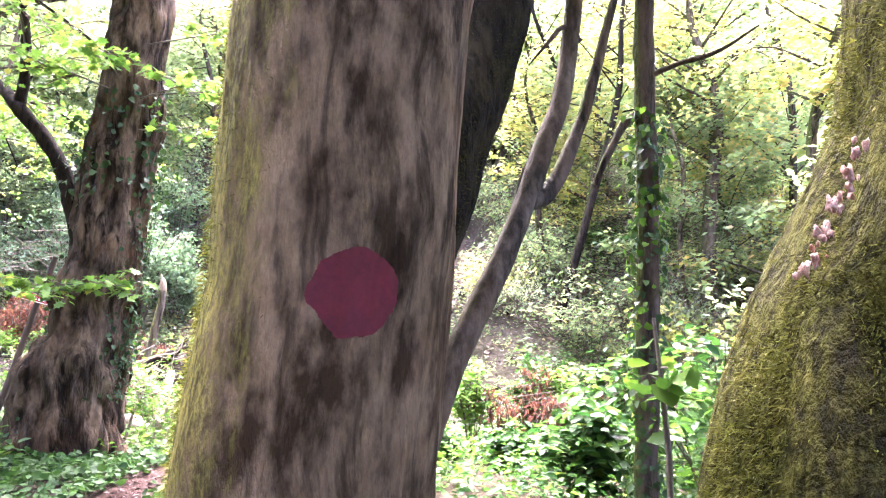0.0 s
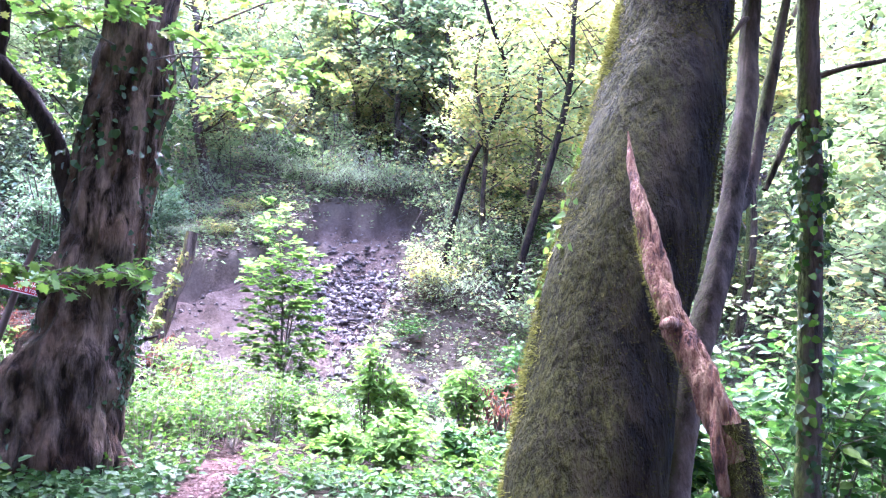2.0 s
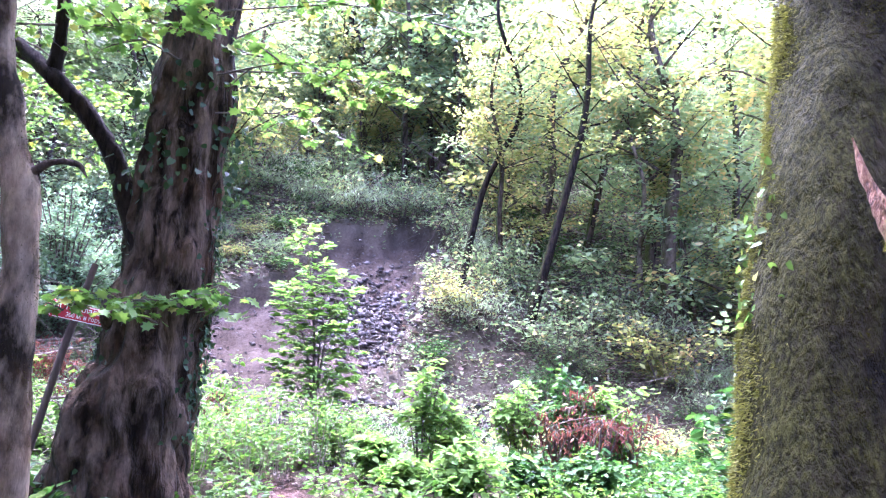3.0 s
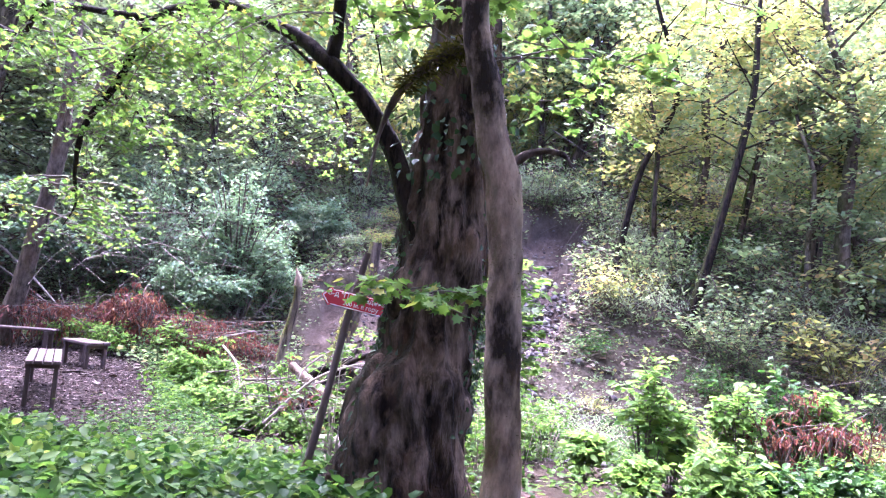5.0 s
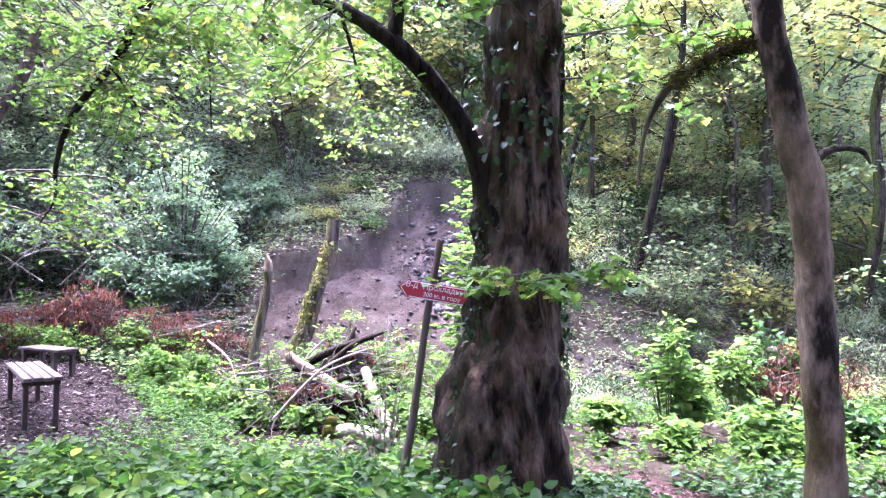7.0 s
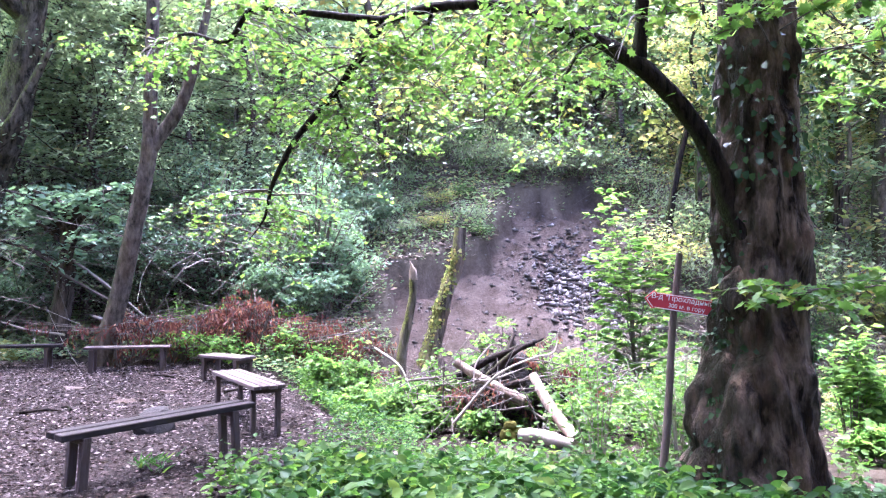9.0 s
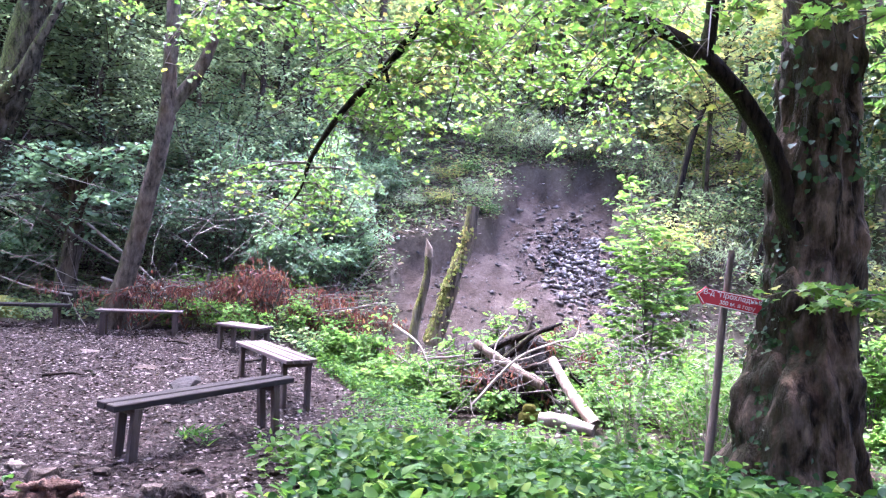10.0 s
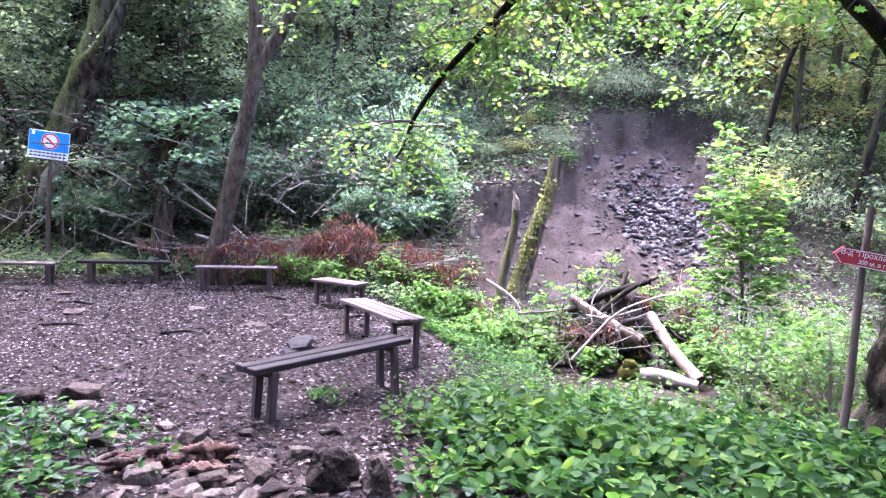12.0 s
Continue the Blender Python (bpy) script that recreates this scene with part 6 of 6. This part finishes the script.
# ---- wood on the hillside ----
GROUP = "trees of the hillside wood"
kinds = [
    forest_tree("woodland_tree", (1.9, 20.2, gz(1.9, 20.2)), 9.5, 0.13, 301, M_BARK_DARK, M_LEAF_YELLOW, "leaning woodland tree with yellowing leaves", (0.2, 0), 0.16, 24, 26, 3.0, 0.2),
    forest_tree("woodland_tree", (5.6, 20.5, gz(5.6, 20.5)), 11, 0.19, 302, M_BARK_DARK, M_LEAF_HAZED, "tall woodland tree with open crown", (0.03, 0), 0.18, 28, 26, 3.2, 0.21),
    forest_tree("woodland_tree", (0.4, 23.0, gz(0.4, 23.0)), 10, 0.10, 303, M_BARK_DARK, M_LEAF_HAZED, "slim woodland tree with sparse leaves", (-0.06, 0), 0.12, 24, 26, 2.8, 0.2),
    forest_tree("woodland_tree", (-5.0, 25.5, gz(-5.0, 25.5)), 9, 0.10, 304, M_BARK_DARK, M_LEAF_HAZED, "slim leaning dark woodland tree", (0.24, -0.02), 0.12, 24, 26, 2.8, 0.2),
    forest_tree("woodland_tree", (-1.6, 25.0, gz(-1.6, 25.0)), 7, 0.07, 305, M_BARK_PALE, M_LEAF_HAZED, "young woodland tree with light bark", (0.05, 0), 0.08, 24, 26, 2.4, 0.18),
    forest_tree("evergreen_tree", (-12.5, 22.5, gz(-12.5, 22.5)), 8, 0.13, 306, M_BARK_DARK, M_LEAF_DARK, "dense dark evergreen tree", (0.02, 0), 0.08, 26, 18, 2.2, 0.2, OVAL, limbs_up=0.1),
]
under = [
    shrub("hill_shrub", (3.2, 17.6, gz(3.2, 17.6)), 2.2, 1.3, 16, 10, 0.12, 321, M_LEAF_HAZED, RHOMB, "feathery green shrub on the hillside", "shrubs on the hillside", scatter=0.12),
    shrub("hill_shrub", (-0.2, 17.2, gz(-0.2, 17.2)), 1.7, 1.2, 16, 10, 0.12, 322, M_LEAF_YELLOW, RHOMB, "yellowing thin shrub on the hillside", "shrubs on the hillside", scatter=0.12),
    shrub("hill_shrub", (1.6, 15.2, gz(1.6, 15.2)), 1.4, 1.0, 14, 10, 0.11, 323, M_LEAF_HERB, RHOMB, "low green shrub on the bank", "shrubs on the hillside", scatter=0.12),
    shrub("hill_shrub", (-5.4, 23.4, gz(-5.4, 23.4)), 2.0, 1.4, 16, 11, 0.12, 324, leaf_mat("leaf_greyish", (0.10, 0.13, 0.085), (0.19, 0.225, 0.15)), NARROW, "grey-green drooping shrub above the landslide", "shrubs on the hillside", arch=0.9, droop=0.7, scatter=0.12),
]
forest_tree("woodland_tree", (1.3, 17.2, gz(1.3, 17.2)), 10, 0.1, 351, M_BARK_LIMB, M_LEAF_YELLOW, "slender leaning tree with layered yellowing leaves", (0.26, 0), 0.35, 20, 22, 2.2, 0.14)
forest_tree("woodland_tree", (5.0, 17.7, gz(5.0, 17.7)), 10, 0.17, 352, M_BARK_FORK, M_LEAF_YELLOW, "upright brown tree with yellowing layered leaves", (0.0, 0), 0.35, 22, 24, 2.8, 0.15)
forest_tree("woodland_tree", (-0.1, 18.6, gz(-0.1, 18.6)), 9, 0.08, 353, M_BARK_LIMB, M_LEAF_HAZED, "thin leaning dark tree beside the landslide", (0.16, 0), 0.3, 18, 20, 2.0, 0.14)
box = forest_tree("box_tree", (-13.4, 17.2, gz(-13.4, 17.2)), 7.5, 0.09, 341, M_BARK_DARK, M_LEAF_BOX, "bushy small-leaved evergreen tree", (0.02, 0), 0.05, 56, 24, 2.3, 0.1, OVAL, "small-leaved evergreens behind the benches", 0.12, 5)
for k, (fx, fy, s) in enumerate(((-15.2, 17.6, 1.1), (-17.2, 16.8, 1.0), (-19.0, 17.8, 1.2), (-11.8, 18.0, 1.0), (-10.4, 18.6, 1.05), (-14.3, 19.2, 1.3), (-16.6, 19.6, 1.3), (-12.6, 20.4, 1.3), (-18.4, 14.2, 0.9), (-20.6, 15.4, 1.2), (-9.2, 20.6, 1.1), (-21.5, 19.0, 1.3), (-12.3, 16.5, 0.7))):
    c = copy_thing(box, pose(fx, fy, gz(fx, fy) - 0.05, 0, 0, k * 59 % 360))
    c.scale = (s, s, s)
# unseen trees added to shade the near ground and cut the sky light
unseen_canopy = forest_tree("unseen_shade_tree", (-12.8, 3.6, gz(-12.8, 3.6)), 12.5, 0.24, 331, M_BARK_DARK, M_LEAF_HAZED, "tall spreading tree added out of view to shade the clearing", (0.05, 0.05), 0.52, 34, 32, 4.6, 0.21, RHOMB, "tall trees round the clearing", 0.3, 6)
for k, (fx, fy) in enumerate(((-15.5, 1.0), (-11.5, -2.0), (-8.0, -3.5), (-4.5, -3.2), (-1.0, -3.4), (2.5, -2.6), (4.8, 1.0), (-6.0, -7.0), (0.5, -7.5), (-12, -7), (7, -4), (-18, 6.0), (-17.5, -3), (6.5, 3.5), (-10.2, 1.2), (-10.4, 2.8), (-7.6, -0.9), (-13.2, 6.4), (3.9, 2.6), (5.3, 6.2), (5.8, 9.2))):
    copy_thing(unseen_canopy, pose(fx, fy, gz(fx, fy) - 0.1, 0, 0, k * 83 % 360))
rng = np.random.default_rng(77)


def off_slide(fx, fy):
    return float(slide_mask(fx, fy)) == 0 and not (abs(fx + 3.0) < 3.2 and 15 < fy < 22.6)


placed = 0
for k in range(1500):
    if placed >= 190:
        break
    fx, fy = rng.uniform(-44, 42), 19 + 40 * rng.random()
    if not off_slide(fx, fy) or abs(fx) > 0.85 * fy + 3 or (fx > -14 and fy < 20) or (fy > 34 and -6 < fx < 6 and rng.random() < 0.45):
        continue
    i = int(rng.choice([0, 1, 1, 2, 2, 3, 3, 4, 4])) if fx > -7 else int(rng.choice([1, 2, 3, 5, 5, 4]))
    s = rng.uniform(0.75, 1.3)
    c = copy_thing(kinds[i], pose(fx, fy, gz(fx, fy) - 0.1, rng.normal(0, 4), rng.normal(0, 4), rng.uniform(0, 360)))
    c.scale = (s, s, s)
    placed += 1
placed = 0
for k in range(2000):
    if placed >= 260:
        break
    fx, fy = rng.uniform(-30, 30), 15.5 + 30 * rng.random() ** 1.5
    if not off_slide(fx, fy) or abs(fx) > 0.85 * fy + 2 or (fx < -4.5 and fy < 19):
        continue
    i = int(rng.choice([0, 0, 1, 2, 3]))
    s = rng.uniform(0.7, 1.4)
    c = copy_thing(under[i], pose(fx, fy, gz(fx, fy) - 0.05, 0, 0, rng.uniform(0, 360)))
    c.scale = (s, s, s)
    placed += 1
placed = 0
for k in range(2000):
    if placed >= 110:
        break
    fx, fy = rng.uniform(-26, 28), 17.5 + 26 * rng.random() ** 1.3
    if not off_slide(fx, fy) or abs(fx) > 0.85 * fy + 2 or (fx < -5 and fy < 19):
        continue
    s = rng.uniform(0.35, 0.65)
    c = copy_thing(kinds[int(rng.choice([0, 3, 4, 4, 2]))], pose(fx, fy, gz(fx, fy) - 0.05, rng.normal(0, 6), rng.normal(0, 6), rng.uniform(0, 360)))
    c.scale = (s, s, s)
    placed += 1
placed = 0
for k in range(400):
    if placed >= 46:
        break
    fx, fy = rng.uniform(-2.2, 9), rng.uniform(11.4, 16.5)
    if abs(fx) > 0.7 * fy or slide_mask(fx, fy) > 0:
        continue
    s = rng.uniform(0.35, 0.75)
    c = copy_thing(under[int(rng.choice([0, 1, 2, 2, 3]))], pose(fx, fy, gz(fx, fy) - 0.05, 0, 0, rng.uniform(0, 360)))
    c.scale = (s, s, s)
    placed += 1
# fringe that hangs over the landslide's rim
for k, (fx, fy) in enumerate(((-6.4, 22.2), (-5.2, 22.4), (-4.3, 21.9), (-3.6, 22.0), (-2.9, 21.9), (-2.2, 21.9), (-1.5, 21.8), (-0.8, 21.6), (-6.9, 20.8), (0.2, 20.6), (0.6, 19.6), (-7.6, 19.2), (0.4, 18.0))):
    c = copy_thing(under[3 if k % 3 else 0], pose(fx, fy, gz(fx, fy) - 0.1, 10, 0, k * 71))
for k, (fx, fy) in enumerate(((-5.0, 19.6), (-4.9, 20.9), (-5.9, 19.2), (-6.6, 19.0), (-4.5, 22.2), (-5.6, 20.4), (-6.3, 20.1), (-4.7, 18.9))):
    c = copy_thing(under[(3, 2, 1)[k % 3]], pose(fx, fy, gz(fx, fy) - 0.05, 0, 0, k * 97))
    c.scale = (0.5, 0.5, 0.45)
for k, (fx, fy, i) in enumerate(((3.9, 21.5, 3), (7.5, 19.5, 2), (9.5, 21, 1), (4.6, 18.2, 4), (6.5, 16.5, 0), (9, 14, 2), (7.2, 11.5, 4), (11, 11, 1), (7.6, 10.4, 2), (8.2, 6.5, 0), (-17, 19.5, 5), (-19, 22, 1), (-21, 13, 5), (-22, 17, 1), (-24, 10, 5),
                                  (-19.5, 10.5, 3), (-10, 24, 5), (-8, 26, 5), (-14.5, 19, 2), (-11.5, 20.5, 4), (-16.5, 22, 5), (14, -6, 1), (-14, -7, 1), (3, -9, 2), (-5, -10, 1), (9, -3, 3), (-20, 2, 1), (-10, -9, 0))):
    c = copy_thing(kinds[i], pose(fx, fy, gz(fx, fy) - 0.1, 0, 0, k * 77 % 360))


def tangle(name, n, box, rng, mat, label, length=0.9, r=0.007):
    """A mesh of thin bare twigs crossing one another."""
    x, y = rng.uniform(box[0], box[1], n), rng.uniform(box[2], box[3], n)
    z = ground_z(x, y) + rng.uniform(0.1, box[4], n)
    tubes = []
    for i in range(n):
        o = np.array([x[i], y[i], z[i]])
        d = rng.normal(0, 1, 3) * [1, 0.7, 0.6]
        d *= length * rng.uniform(0.4, 1.3) / np.linalg.norm(d)
        tubes.append(tube([o - d, o + rng.normal(0, 0.08, 3), o + d + rng.normal(0, 0.1, 3)], (r * rng.uniform(0.6, 1.6), r * 0.8, r * 0.3), 7, 4))
    v, f = join(tubes)
    return tagged(link_mesh(name, clean(array_mesh(name, v, f)), mat), label, "twigs", kind="stuff")


tangle("twig_tangle", 260, (-18, -8, 13.8, 17.5, 2.6), rng, M_TWIG_PALE, "tangle of thin bare twigs at the wood's edge")
tangle("twig_tangle", 160, (-18, -8, 13.8, 17.5, 3.2), rng, M_TWIG, "dark tangle of thin stems at the wood's edge", 1.2)
tangle("twig_tangle", 220, (-3, 6, 12, 17, 1.0), rng, M_TWIG, "bare twigs on the far bank", 0.8)
tangle("twig_tangle", 150, (-6.8, -3.4, 10.2, 12.4, 1.0), rng, M_TWIG, "twigs sticking out of the debris heap", 0.5)
tangle("twig_tangle", 300, (-16, 14, 20, 34, 3.0), rng, M_TWIG, "thin dark stems on the hillside", 1.6, 0.012)
